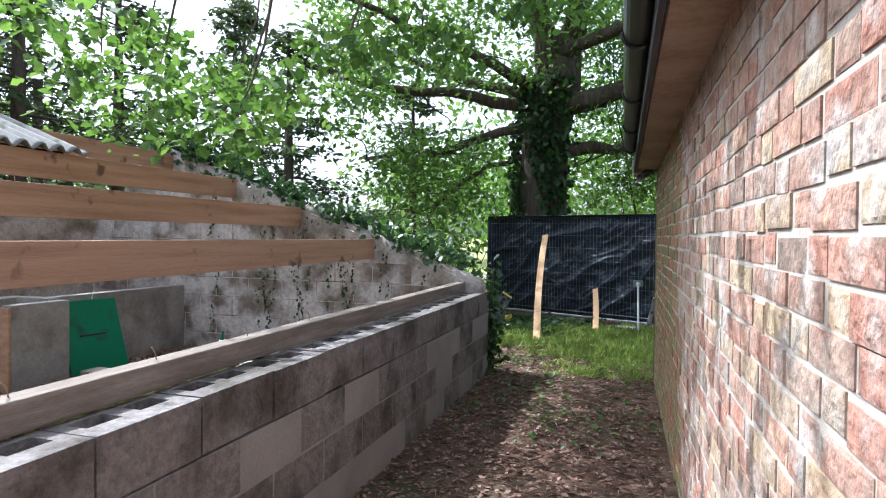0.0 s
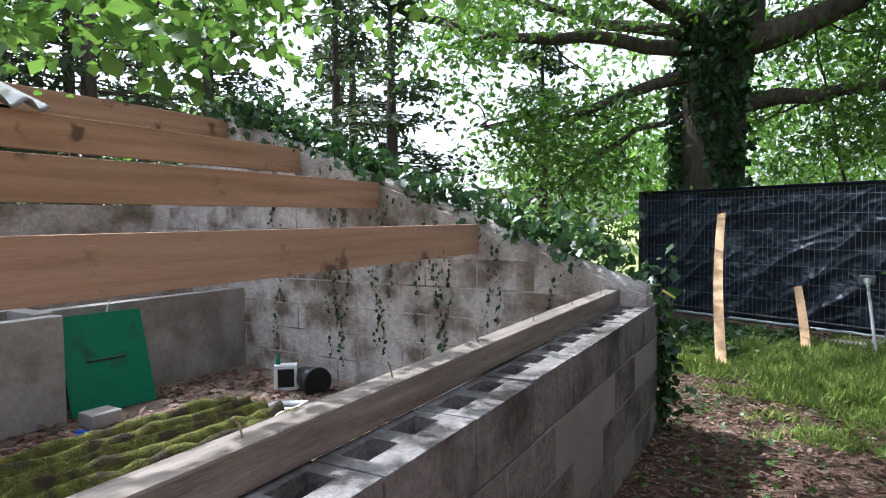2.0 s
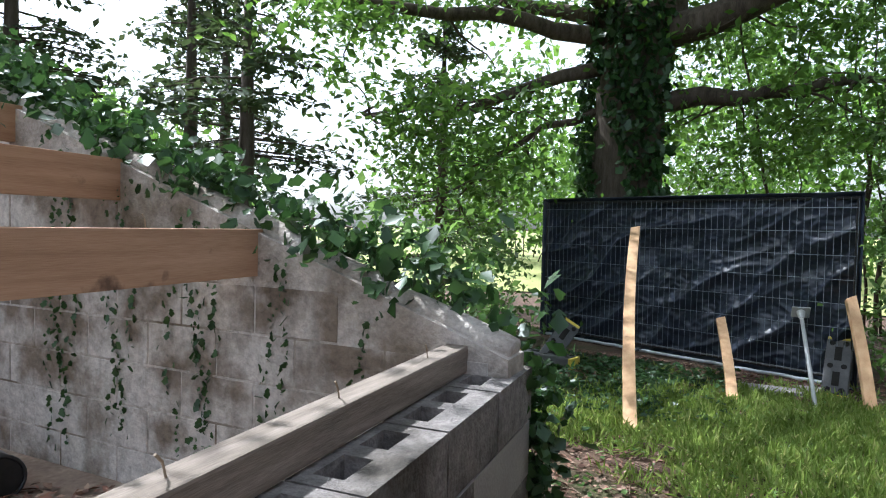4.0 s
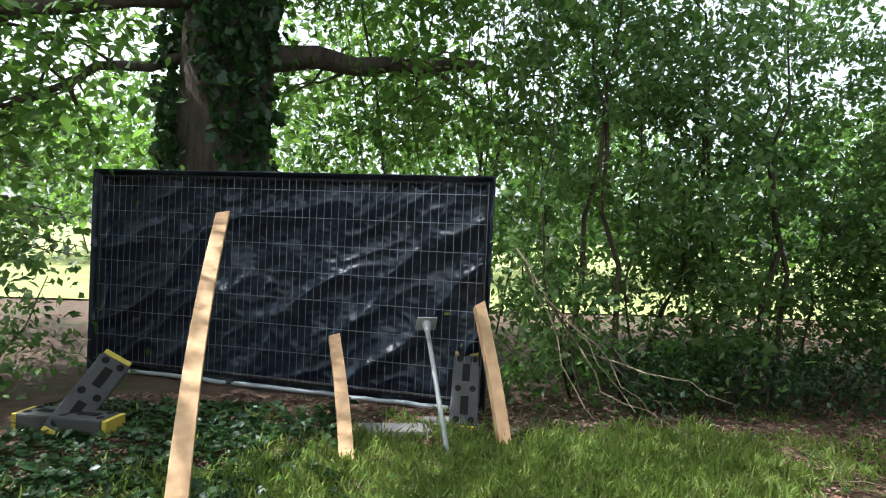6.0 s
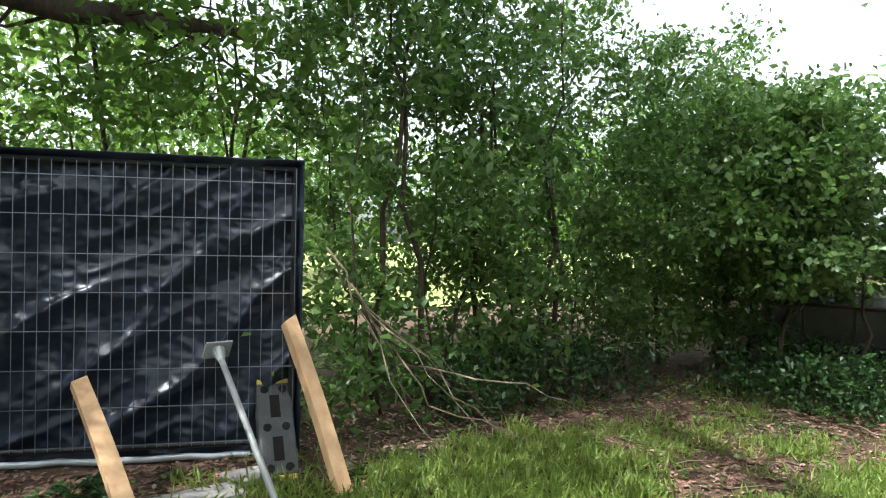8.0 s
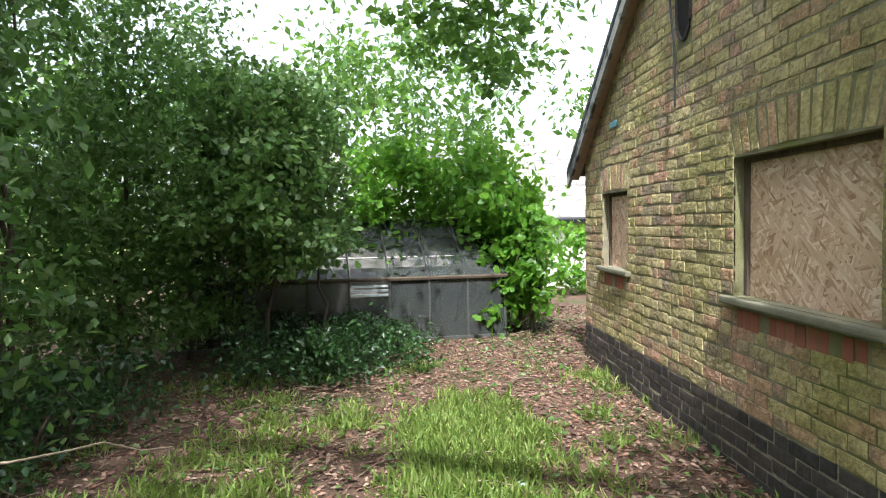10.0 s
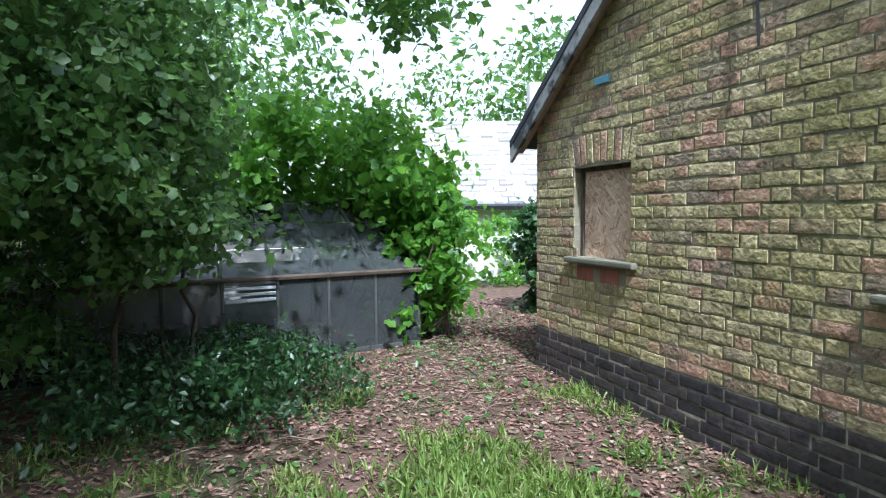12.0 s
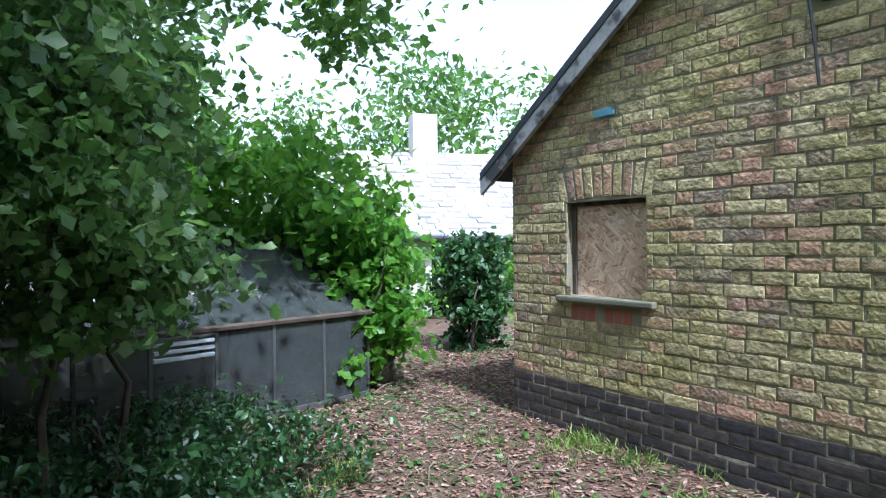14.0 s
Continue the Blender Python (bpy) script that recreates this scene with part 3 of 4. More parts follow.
def rake(x):
    return R0[1] + (x - R0[0]) * (R1[1] - R0[1]) / (R1[0] - R0[0]) if x > R1[0] else R1[1] + (x - R1[0]) * .7


end_wall = finish("wall_end", prism(bmesh.new(), [(-1.655, -.3), (-6.7, -.3), (-6.7, rake(-6.7) - .02), (R1[0], R1[1] - .02), (-1.655, rake(-1.655) - .02)], 5.858, 6.04), M_pale_plain)
tagged(end_wall, "stained pale block end wall with sloping top and ivy", "wall", kind="structure")
pbl = {w: plain_block(w, .205, .19, M_block_pale) for w in (.43, .21)}
for k in range(11):
    z = .02 + .216 * k
    u = -1.72 + (.0 if k % 2 else -.22)
    while u > -6.7:
        u -= .442
        if min(rake(u), rake(u + .43)) > z + .215:
            r = random.Random(k * 77 + int(-u * 100))
            ob = new("block", pbl[.43])
            ob.parent = end_wall
            ob.location = (u, 5.855 + r.uniform(-.002, .002), z)
# broken mortar capping along the rake
bm = bmesh.new()
pts = []
for i in range(60):
    x = -1.665 + (R1[0] + 1.665) * i / 59
    pts.append((x, 5.95, rake(x) - .025 + .03 * noise.noise((x * 4, 2, 0))))
tube(bm, pts, [.062 + .02 * noise.noise((i * .7, 0, 5)) for i in range(60)], 8)
part("capping", bm, M_pale_plain, end_wall, "broken rough mortar capping", True)

far_wall = finish("wall_shed_far", boxed(-6.9, -6.7, -4, 6.04, -.3, 1.55), M_pale_plain)
tagged(far_wall, "low pale block wall", "wall", kind="structure")
finish("floor", boxed(-6.7, -1.9, -4, 5.86, -.1, .05), M_floor)["kind"] = "structure"

# rafters
for n, (x, z) in enumerate(((-2.85, 1.34), (-3.74, 1.67), (-4.59, 1.99), (-5.48, 2.31))):
    bm = boxed(-.06, 9.6, -.025, .03, -.205, 0, .004)
    for v in bm.verts:
        v.co.y += .01 * math.sin(v.co.x * .9 + n)
    bf = finish("rafter", bm, M_wood)
    bf.matrix_world = pose(x, 5.88, z, 0, 0, LEAN)
    tagged(bf, "long orange-brown roof timber bedded in block wall", "timber", "shed roof timbers")
    for i in range(7):
        u = .6 + i * .9
        part("nail", tube(bmesh.new(), [(u, 0, -.01), (u + .005, 0, .03), (u + .02, .004, .05)], .0025, 5), M_dry, bf)
# near-black board under the sheets, same colour as the openings
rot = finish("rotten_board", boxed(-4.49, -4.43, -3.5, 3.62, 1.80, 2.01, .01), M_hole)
tagged(rot, "near-black board under roof sheets", "board")


def corrugated(name, w, l, waves, amp, material, label, bumpy=0.0, group=""):
    """A wavy sheet with thickness; w across the waves."""
    bm = bmesh.new()
    n, k = waves * 8, 24
    grid = [[[bm.verts.new((w * i / n, l * j / k, amp * math.sin(2 * math.pi * waves * i / n) + d + bumpy * noise.noise((w * i / n * 14, l * j / k * 14, d)))) for i in range(n + 1)] for j in range(k + 1)] for d in (0, .012)]
    for d in (0, 1):
        for j in range(k):
            for i in range(n):
                g = grid[d]
                bm.faces.new((g[j][i], g[j][i + 1], g[j + 1][i + 1], g[j + 1][i]))
    g0, g1 = grid
    for i in range(n):
        bm.faces.new((g0[0][i], g0[0][i + 1], g1[0][i + 1], g1[0][i])); bm.faces.new((g0[k][i], g0[k][i + 1], g1[k][i + 1], g1[k][i]))
    for j in range(k):
        bm.faces.new((g0[j][0], g0[j + 1][0], g1[j + 1][0], g1[j][0])); bm.faces.new((g0[j][n], g0[j + 1][n], g1[j + 1][n], g1[j][n]))
    ob = finish(name, bm, material, smooth=True)
    return tagged(ob, label, "roof sheet", group)


for i in range(5):
    sh = corrugated("roof_sheet", 1.0, 1.35, 7, .028, M_asb, "weathered grey corrugated roof sheet on timbers", group="shed roof sheets")
    sh.matrix_world = Matrix.Translation((-4.36, 2.78 - 1.02 * i, 2.01 + .012 * (i % 2))) @ Euler((0, radians(20), 0)).to_matrix().to_4x4() @ pose(0, 0, 0, 0, 0, 90)
moss_sheet = corrugated("mossy_sheet", .95, 2.1, 6, .045, M_moss, "fallen corrugated sheet thickly overgrown with yellow-green moss", .035)
moss_sheet.matrix_world = pose(-4.35, 2.75, .13, 0, 0, -3)
metal_sheet = corrugated("metal_sheet", .9, 1.6, 8, .018, M_metal, "pale corrugated metal sheet lying on shed floor")
metal_sheet.matrix_world = pose(-5.0, 2.2, .085, 0, 0, 62)

# partition, block pen, green board
pt = finish("wall_partition", boxed(-5.40, -5.28, 4.10, 5.86, .0, .77, .006), M_slab)
tagged(pt, "grey rendered low partition wall", "wall", kind="structure")
pen = empty("block_pen", pose(-5.03, 3.78, .05), "grey rendered block pen on shed floor", "pen")
part("front_slab", boxed(-.05, .06, -.20, .33, 0, .72, .008), M_slab, pen)
part("side_slab", boxed(-.45, -.055, .21, .33, 0, .735, .008), M_slab, pen)
part("rear_slab", boxed(-.62, -.455, -.20, .33, 0, .73, .008), M_slab, pen)
part("edge_board", boxed(-.06, .065, -.225, -.204, 0, .70, .003), M_wood, pen, "brown timber edge")
pen2 = finish("block_slab", boxed(-5.15, -5.02, 2.2, 3.12, .05, .74, .008), M_slab)
tagged(pen2, "grey rendered slab standing on shed floor", "slab")

gb_m = Matrix.Translation((-4.97, 4.44, .06)) @ pose(0, 0, 0, 0, -18, -6)
board = empty("green_board", gb_m, "green painted board leaning against low partition", "board")
part("panel", boxed(-.012, .012, -.29, .29, 0, .70, .004), M_green, board)
part("bolt", tube(bmesh.new(), [(.02, -.14, .36), (.02, .12, .36)], .008, 6), M_black, board, "dark metal bolt")
part("string", tube(bmesh.new(), [(.0, .05, .69), (.02, .06, .74), (.03, .07, .78), (.02, .09, .76)], .005, 5), M_whitep, board, "pale string loop")
kn = finish("loose_block", boxed(-4.86, -4.68, 4.12, 4.32, .05, .14, .012), M_slab)
tagged(kn, "small grey concrete block on littered floor", "block")

# clutter on the shed floor
def carton(name, m, label):
    c = empty(name, m, label, "container")
    part("body", boxed(-.09, .09, -.05, .05, 0, .2, .012), M_whitep, c)
    part("opening", boxed(-.06, .065, -.056, -.051, .03, .17), M_hole, c)
    part("spout", tube(bmesh.new(), [(-.06, 0, .2), (-.06, 0, .23), (-.05, 0, .29)], [.02, .014, .006], 8), M_green, c, "green spout")
    return c


carton("plastic_container", pose(-4.3, 5.42, .06, 0, 0, 40), "cut white plastic container with green spout")
bucket = empty("bucket", pose(-4.12, 5.5, .14, 90, 0, 70), "black plastic bucket lying on its side in litter", "bucket")
bm = bmesh.new()
tube(bm, [(0, 0, -.12), (0, 0, .12)], [.085, .11], 18)
part("body", bm, M_black, bucket, "", True)
part("rim", tube(bmesh.new(), [(.112 * math.cos(q * math.pi / 12), .112 * math.sin(q * math.pi / 12), .12) for q in range(25)], .008, 6), M_black, bucket)
part("opening", tube(bmesh.new(), [(0, 0, .118), (0, 0, .123)], .1, 18), M_hole, bucket)
fr = finish("broken_plastic_ring", tube(bmesh.new(), [(-3.98, 5.0, .10), (-3.75, 5.08, .12), (-3.70, 4.92, .12), (-3.92, 4.82, .1), (-3.98, 5.0, .10)], .022, 6), M_whitep)
tagged(fr, "broken white plastic frame lying on litter", "frame")
bm = bmesh.new()
bmesh.ops.create_icosphere(bm, subdivisions=4, radius=.17)
for v in bm.verts:
    n = 1 + .45 * noise.noise(v.co * 14)
    v.co = Vector((v.co.x * n * 1.3, v.co.y * n, max(0, v.co.z) * .45 * n))
bag = finish("plastic_bag", bm, M_whitep)
bag.location = (-3.62, 4.80, .06)
tagged(bag, "crumpled white plastic bag on shed floor", "bag")
bm = bmesh.new()
bmesh.ops.create_icosphere(bm, subdivisions=3, radius=.06)
for v in bm.verts:
    n = 1 + .6 * noise.noise(v.co * 30)
    v.co = Vector((v.co.x * n * 1.6, v.co.y * n * .6, max(0, v.co.z) * .4 * n))
rag = finish("blue_scrap", bm, M_blue)
rag.location = (-4.62, 4.05, .06)
tagged(rag, "scrap of blue plastic on litter", "litter")

# ---- fence panel with tarpaulin ----
TL, TR = Vector((-3.14, 11.58, 0)), Vector((.06, 10.23, 0))
fx = (TR - TL).normalized()
F_L = (TR - TL).length
fence_m = Matrix(((fx.x, -fx.y, 0, TL.x), (fx.y, fx.x, 0, TL.y), (0, 0, 1, .0), (0, 0, 0, 1)))
F_H = 1.74
fence = empty("wire_fence", fence_m, "galvanised wire mesh fence panel over black sheeting", "fence panel")
for x in (.02, F_L - .02):
    part("upright_tube", tube(bmesh.new(), [(x, 0, .0), (x, 0, F_H - .02)], .019, 8), M_black, fence)
for z in (.10, F_H - .03):
    part("rail_tube", tube(bmesh.new(), [(.02, 0, z), (F_L - .02, 0, z)], .017, 8), M_black, fence)
wv, wf = [], []


def wire(a, b, r):
    o = len(wv)
    for p in (a, b):
        for dx, dy in ((-r, -r), (r, -r), (r, r), (-r, r)):
            wv.append((p[0] + dx, p[1] + dy, p[2]) if abs(a[2] - b[2]) > .1 else (p[0], p[1] + dx, p[2] + dy))
    for k in range(4):
        wf.append((o + k, o + (k + 1) % 4, o + 4 + (k + 1) % 4, o + 4 + k))


x = .05
while x < F_L:
    wire((x, -.024, .1), (x, -.024, F_H - .03), .0016)
    x += .062
for i in range(8):
    z = .12 + i * .215
    wire((.02, -.027, z), (F_L - .02, -.027, z), .0024)
tagged(raw("wire_mesh", wv, wf, M_wire, fence), kind="stuff")

bm = bmesh.new()
NX, NZ = 220, 130
tv = []
for j in range(NZ + 1):
    for i in range(NX + 1):
        x, z = (F_L + .06) * i / NX - .03, .02 + (F_H - .0) * j / NZ
        # slanting folds and small creases
        d = z - x * .62
        e = noise.noise((d * 1.7 + .5 * noise.noise((x, z, 4)), (x + z * .6) * .6, 0))
        y = .06 + .11 * (1 - abs(e)) ** 4 * -1 + .02 * noise.noise((x * 7, z * 4, 1)) +   .045 * (1 - abs(noise.noise((d * 4.5, (x + z) * 1.3, 7)))) ** 3 * -1 + .011 * noise.noise((x * 13, z * 26, 2)) + .022 * abs(noise.noise((x * 5, z * 7, 9))) + .006 * noise.noise((x * 30, z * 34, 6))
        edge_d = min(i, NX - i, NZ - j)
        if edge_d < 4:
            y = -.11 + (y + .11) * edge_d / 4
        tv.append((x, y + .065, z))
tarp = raw("tarpaulin", tv, [(j * (NX + 1) + i, j * (NX + 1) + i + 1, (j + 1) * (NX + 1) + i + 1, (j + 1) * (NX + 1) + i) for j in range(NZ) for i in range(NX)], M_tarp)
tarp.data.shade_smooth()
tarp.matrix_world = fence_m
sol = tarp.modifiers.new("thickness", "SOLIDIFY")
sol.thickness = .004
tagged(tarp, "creased shiny black plastic sheeting hung on wire fence", "tarpaulin")
hem = finish("sheet_hem", tube(bmesh.new(), [(F_L * i / 30, .0 + .03 * noise.noise((i * .6, 0, 0)), .03 + .015 * noise.noise((i * .5, 3, 0))) for i in range(31)], .02, 6), M_metal, smooth=True)
hem.matrix_world = fence_m
tagged(hem, "silvery rolled lower edge of plastic sheeting", "sheeting edge")


def leaning(name, a, b, wx, wy, material, label, category, top_cut=True, group="", bow=.012):
    """A squared timber from its foot a to its head b."""
    a, b = Vector(a), Vector(b)
    d = b - a
    m = look(a, b)
    l = d.length
    bm = boxed(-wx / 2, wx / 2, -wy / 2, wy / 2, -l, 0, .004)
    bmesh.ops.subdivide_edges(bm, edges=[e for e in bm.edges if e.calc_length() > l * .8], cuts=12)
    if top_cut:
        for v in bm.verts:
            if v.co.z < -l + .02 and v.co.x < 0:
                v.co.z += .04
    for v in bm.verts:
        v.co.x += bow * math.sin(math.pi * v.co.z / -l)
    ob = finish(name, bm, material)
    ob.matrix_world = m
    return tagged(ob, label, category, group)


leaning("timber_plank", (-1.53, 8.08, -.03), (-1.90, 10.62, 1.41), .095, .05, M_wood_new, "long bowed softwood plank leaning on fence", "plank", bow=-.035)
leaning("timber_stake", (-.90, 9.22, -.03), (-1.04, 10.50, .53), .085, .045, M_wood_new, "short sawn softwood stake leaning towards fence", "stake")
leaning("timber_post", (.09, 9.60, -.03), (.0, 10.22, .84), .085, .06, M_wood_new, "fresh softwood post leaning on fence edge", "post")
a, b = Vector((-.31, 9.36, -.02)), Vector((-.36, 10.36, .66))
prop_m = look(a, b)
l = (b - a).length
prop = empty("fence_prop", prop_m, "galvanised tube prop with flat square head", "prop")
part("tube", tube(bmesh.new(), [(0, 0, 0), (0, 0, -l + .03)], .017, 10), M_zinc, prop, smooth=True)
part("collar", tube(bmesh.new(), [(0, 0, -l + .10), (0, 0, -l + .012)], [.02, .04], 10), M_zinc, prop)
part("head_plate", boxed(-.075, .075, -.06, .06, -l, -l + .012, .003), M_zinc, prop)


def fence_foot(m, label):
    f = empty("ballast_block", m, label, "ballast block", "fence ballast blocks")
    L_, W_, T_ = .62, .2, .12
    xs = [-W_ / 2, -.065, -.03, .03, .065, W_ / 2]
    body = boxed(-W_ / 2, W_ / 2, 0, T_, .03, L_ - .03, .014)
    part("body", body, M_rubber, f)
    for z0 in (.0, L_ - .03):
        part("end_cap", boxed(-W_ / 2 + .008, W_ / 2 - .008, .006, T_ - .006, z0, z0 + .034, .006), M_yellow, f, "yellow end cap")
    for z in (.18, .44):
        part("slot", boxed(-.028, .028, -.003, .02, z - .07, z + .07), M_hole, f)
    for z in (.07, .31, .55):
        for x in (-.052, .052):
            bm = bmesh.new()
            tube(bm, [(x, -.003, z), (x, .02, z)], .024, 12)
            part("hole", bm, M_hole, f)
    return f


fence_foot(Matrix.Translation((-.13, 9.92, .0)) @ pose(0, 0, 0, -42, 0, -12), "grey plastic fence foot with yellow ends stood against sheeting")
fence_foot(Matrix.Translation((-2.62, 9.7, .02)) @ pose(0, 0, 0, -40, 32, 8), "grey plastic fence foot leaning askew against sheeting")
fence_foot(Matrix.Translation((-2.3, 9.75, .13)) @ pose(0, 0, 0, -90, 0, 75), "grey plastic fence foot with yellow ends lying in weeds")
# low grey boxes stand in for the dirt mound along the sheeting
for x, y, l in ((-.6, 9.9, .5), (-.2, 10.05, .4)):
    s_ = finish("stone_slab", boxed(x - l / 2, x + l / 2, y - .1, y + .1, -.10, .025, .02), M_slab)
    tagged(s_, "low grey slab in place of dirt mound at foot of sheeting", "stone")

# ---- greenhouse ----
GX, GY0, GY1, GE, GR = 5.92, 7.12, 10.9, .74, 1.42
green_m = pose(GX, GY0, 0, 0, 0, 10)
gh = empty("greenhouse", green_m, "old aluminium greenhouse with grimy glass, overgrown by vines", "greenhouse")
GL = GY1 - GY0
BAY = .46
nb = int(GL / BAY)
RW = .95
for i in range(nb + 1):
    y = i * BAY
    part("glazing_bar", boxed(-.014, .014, y - .012, y + .012, 0, GE, .002), M_alu, gh)
    part("roof_bar", tube(bmesh.new(), [(0, y, GE), (RW, y, GR)], .013, 4), M_alu, gh)
part("eave_rail", tube(bmesh.new(), [(-.02, -.02, GE), (-.02, GL, GE)], .024, 6), M_twig, gh, "rusty eave rail")
part("sill_rail", boxed(-.02, .02, 0, GL, -.02, .05, .004), M_alu, gh)
part("ridge_rail", tube(bmesh.new(), [(RW, 0, GR), (RW, GL, GR)], .02, 6), M_alu, gh)
for i in range(nb):
    y = i * BAY
    if i == 3:
        part("pane", boxed(-.004, .0, y + .012, y + BAY - .012, .05, GE - .20), glass, gh)
        lv = part("louvre_frame", boxed(-.03, .01, y + .02, y + BAY - .02, GE - .045, GE - .025, .002), M_alu, gh)
        for k in range(3):
            part("louvre", boxed(-.02, .012, y + .02, y + BAY - .02, GE - .19 + k * .05, GE - .165 + k * .05, .002), M_metal, gh, "pale louvre blade")
    else:
        part("pane", boxed(-.004, .0, y + .012, y + BAY - .012, .05, GE - .02), glass, gh)
    for k in range(3):
        f0, f1 = k / 3 + .01, (k + 1) / 3 - .005
        bm = bmesh.new()
        q = [(RW * f0, y + .014, GE + (GR - GE) * f0 + .008), (RW * f0, y + BAY - .014, GE + (GR - GE) * f0 + .008), (RW * f1, y + BAY - .014, GE + (GR - GE) * f1 + .008), (RW * f1, y + .014, GE + (GR - GE) * f1 + .008)]
        t0, t1 = [bm.verts.new(p) for p in q], [bm.verts.new((p[0], p[1], p[2] - .004)) for p in q]
        bm.faces.new(t0); bm.faces.new(t1[::-1])
        for n in range(4):
            bm.faces.new((t0[n], t0[(n + 1) % 4], t1[(n + 1) % 4], t1[n]))
        part("roof_pane", bm, glass, gh)
bm = prism(bmesh.new(), [(0, 0), (0, GE), (RW, GR), (2 * RW, GE), (2 * RW, 0)], -.004, .0)
part("end_glazing", bm, glass, gh)
part("rear_glazing", boxed(2 * RW, 2 * RW + .01, 0, GL, 0, GE), M_slab, gh)
for y, h in ((2.2, .35), (1.0, .25), (2.7, .3)):
    pot = finish("plant_pot", tube(bmesh.new(), [(.3, y, .02), (.3, y, h)], [.09, .13], 12), M_soffit)
    pot.matrix_world = green_m
    tagged(pot, "old pot standing behind greenhouse glass", "pot")

# ---- cottage beyond ----
cot_m = pose(11.0, 4.0, 0, 0, 0, -20)
cot = empty("cottage", cot_m, "low cottage with pale sunlit tiled roof and ivy-covered wall", "house")
part("wall", boxed(0, 4.5, -7, 8, -.3, 1.5), M_cot, cot, "pale rendered wall")
rv, rf = [], []
r = random.Random(3)
for k in range(17):
    for i in range(60):
        u, x0 = -7.2 + i * .255 + (.12 if k % 2 else 0), -.25 + k * .16
        zt = 1.46 + (x0 + .25) * .70
        h = r.uniform(.015, .055)
        o = len(rv)
        for dx, dz in ((0, 0), (.2, .14)):
            for dy in (0, .243):
                rv.append((x0 + dx, u + dy, zt + dz + (h if dx == 0 else 0)))
        for dx, dz in ((0, 0), (.2, .14)):
            for dy in (0, .243):
                rv.append((x0 + dx, u + dy, zt + dz - .015))
        rf += [(o, o + 1, o + 3, o + 2), (o, o + 4, o + 5, o + 1), (o, o + 2, o + 6, o + 4), (o + 1, o + 5, o + 7, o + 3)]
tagged(raw("roof_tiles", rv, rf, M_tile, cot), "pale sunlit roof tiles", kind="stuff")
part("roof_deck", prism(bmesh.new(), [(-.2, 1.40), (2.45, 3.27), (4.9, 1.40)], -7.2, 8.1), M_cot, cot)
part("chimney", boxed(2.15, 2.65, -1.62, -1.06, 2.6, 4.2, .02), M_cot, cot, "pale chimney stack")
part("gutter", tube(bmesh.new(), [(-.3, -7.2, 1.40), (-.3, 8.1, 1.40)], .06, 6), M_black, cot)
part("doorway", boxed(-.02, .05, -1.9, -.9, -.2, 1.35), M_hole, cot)
part("post", tube(bmesh.new(), [(-.5, -1.4, 0), (-.1, -1.2, 1.3)], .04, 6), M_wood_grey, cot)

# ---- trees and planting ----
def bent(a, b, n, wob, seed):
    r = random.Random(seed)
    a, b = Vector(a), Vector(b)
    out = []
    off = Vector((0, 0, 0))
    for i in range(n + 1):
        t = i / n
        out.append(a.lerp(b, t) + off * math.sin(math.pi * t) ** .5)
        off += Vector((r.uniform(-wob, wob), r.uniform(-wob, wob), r.uniform(-wob, wob)))
    return out


oak = empty("oak_tree", pose(0, 0, 0), "large ivy-clad oak with spreading limbs behind fence", "tree")
bm = bmesh.new()
tube(bm, [(-2.3, 12.6, -.1), (-2.3, 12.6, .6), (-2.32, 12.6, 2), (-2.3, 12.6, 3.4), (-2.1, 12.6, 4.4), (-1.9, 12.7, 5.4)], [.72, .56, .48, .46, .5, .3], 16)
for v in bm.verts:
    v.co += Vector((1, 1, 0)) * .05 * noise.noise(v.co * 3)
part("trunk", bm, M_bark, oak, "dark ridged bark trunk", True)
limbs = [((-2.2, 12.6, 3.9), (1.6, 11.2, 5.0), .25), ((-2.2, 12.6, 3.1), (.6, 13.0, 3.3), .17), ((-2.2, 12.6, 4.5), (-2.9, 10.5, 8.0), .28), ((-1.9, 12.7, 5.2), (-.6, 11.0, 8.5), .26),
         ((-2.4, 12.5, 3.6), (-5.6, 11.0, 2.9), .11), ((-2.4, 12.5, 4.0), (-6.4, 9.6, 4.6), .14), ((-2.4, 12.5, 4.4), (-4.8, 8.2, 5.0), .13), ((-2.3, 12.5, 3.2), (-4.6, 12.0, 1.8), .07),
         ((-2.0, 12.4, 5.0), (2.8, 9.6, 5.2), .14), ((-2.9, 10.5, 7.6), (-3.0, 3.0, 4.4), .12), ((2.6, 9.7, 5.2), (5.6, 7.6, 3.9), .07), ((-2.6, 12.3, 4.2), (-7.0, 12.0, 5.5), .12)]
ends = []
for i, (a, b, rad) in enumerate(limbs):
    p = bent(a, b, 10, .11, i + 3)
    part("limb", tube(bmesh.new(), p, [rad * (1 - .75 * k / 10) for k in range(11)], 8), M_bark, oak, "", True)
    rr = random.Random(i)
    bmt = bmesh.new()
    for k in range(4, 11):
        for q in range(2):
            e = p[k] + Vector((rr.uniform(-1.1, 1.1), rr.uniform(-1.1, 1.1), rr.uniform(-.8, .5)))
            tube(bmt, bent(p[k], e, 5, .09, i * 40 + k * 2 + q), [.022, .018, .014, .011, .008, .004], 5)
            ends.append(e)
    tagged(part("twigwork", bmt, M_twig, oak), kind="stuff")
rr = np.random.default_rng(12)
cen = np.array([tuple(e) for e in ends])
pts = (cen[:, None] + rr.normal(0, 1, (len(cen), 130, 3)) * np.array([.36, .36, .19])).reshape(-1, 3)
more = clumps((-8, 9.5, 4.5), (3.0, 15, 9.5), 210, 60, .36, 21)
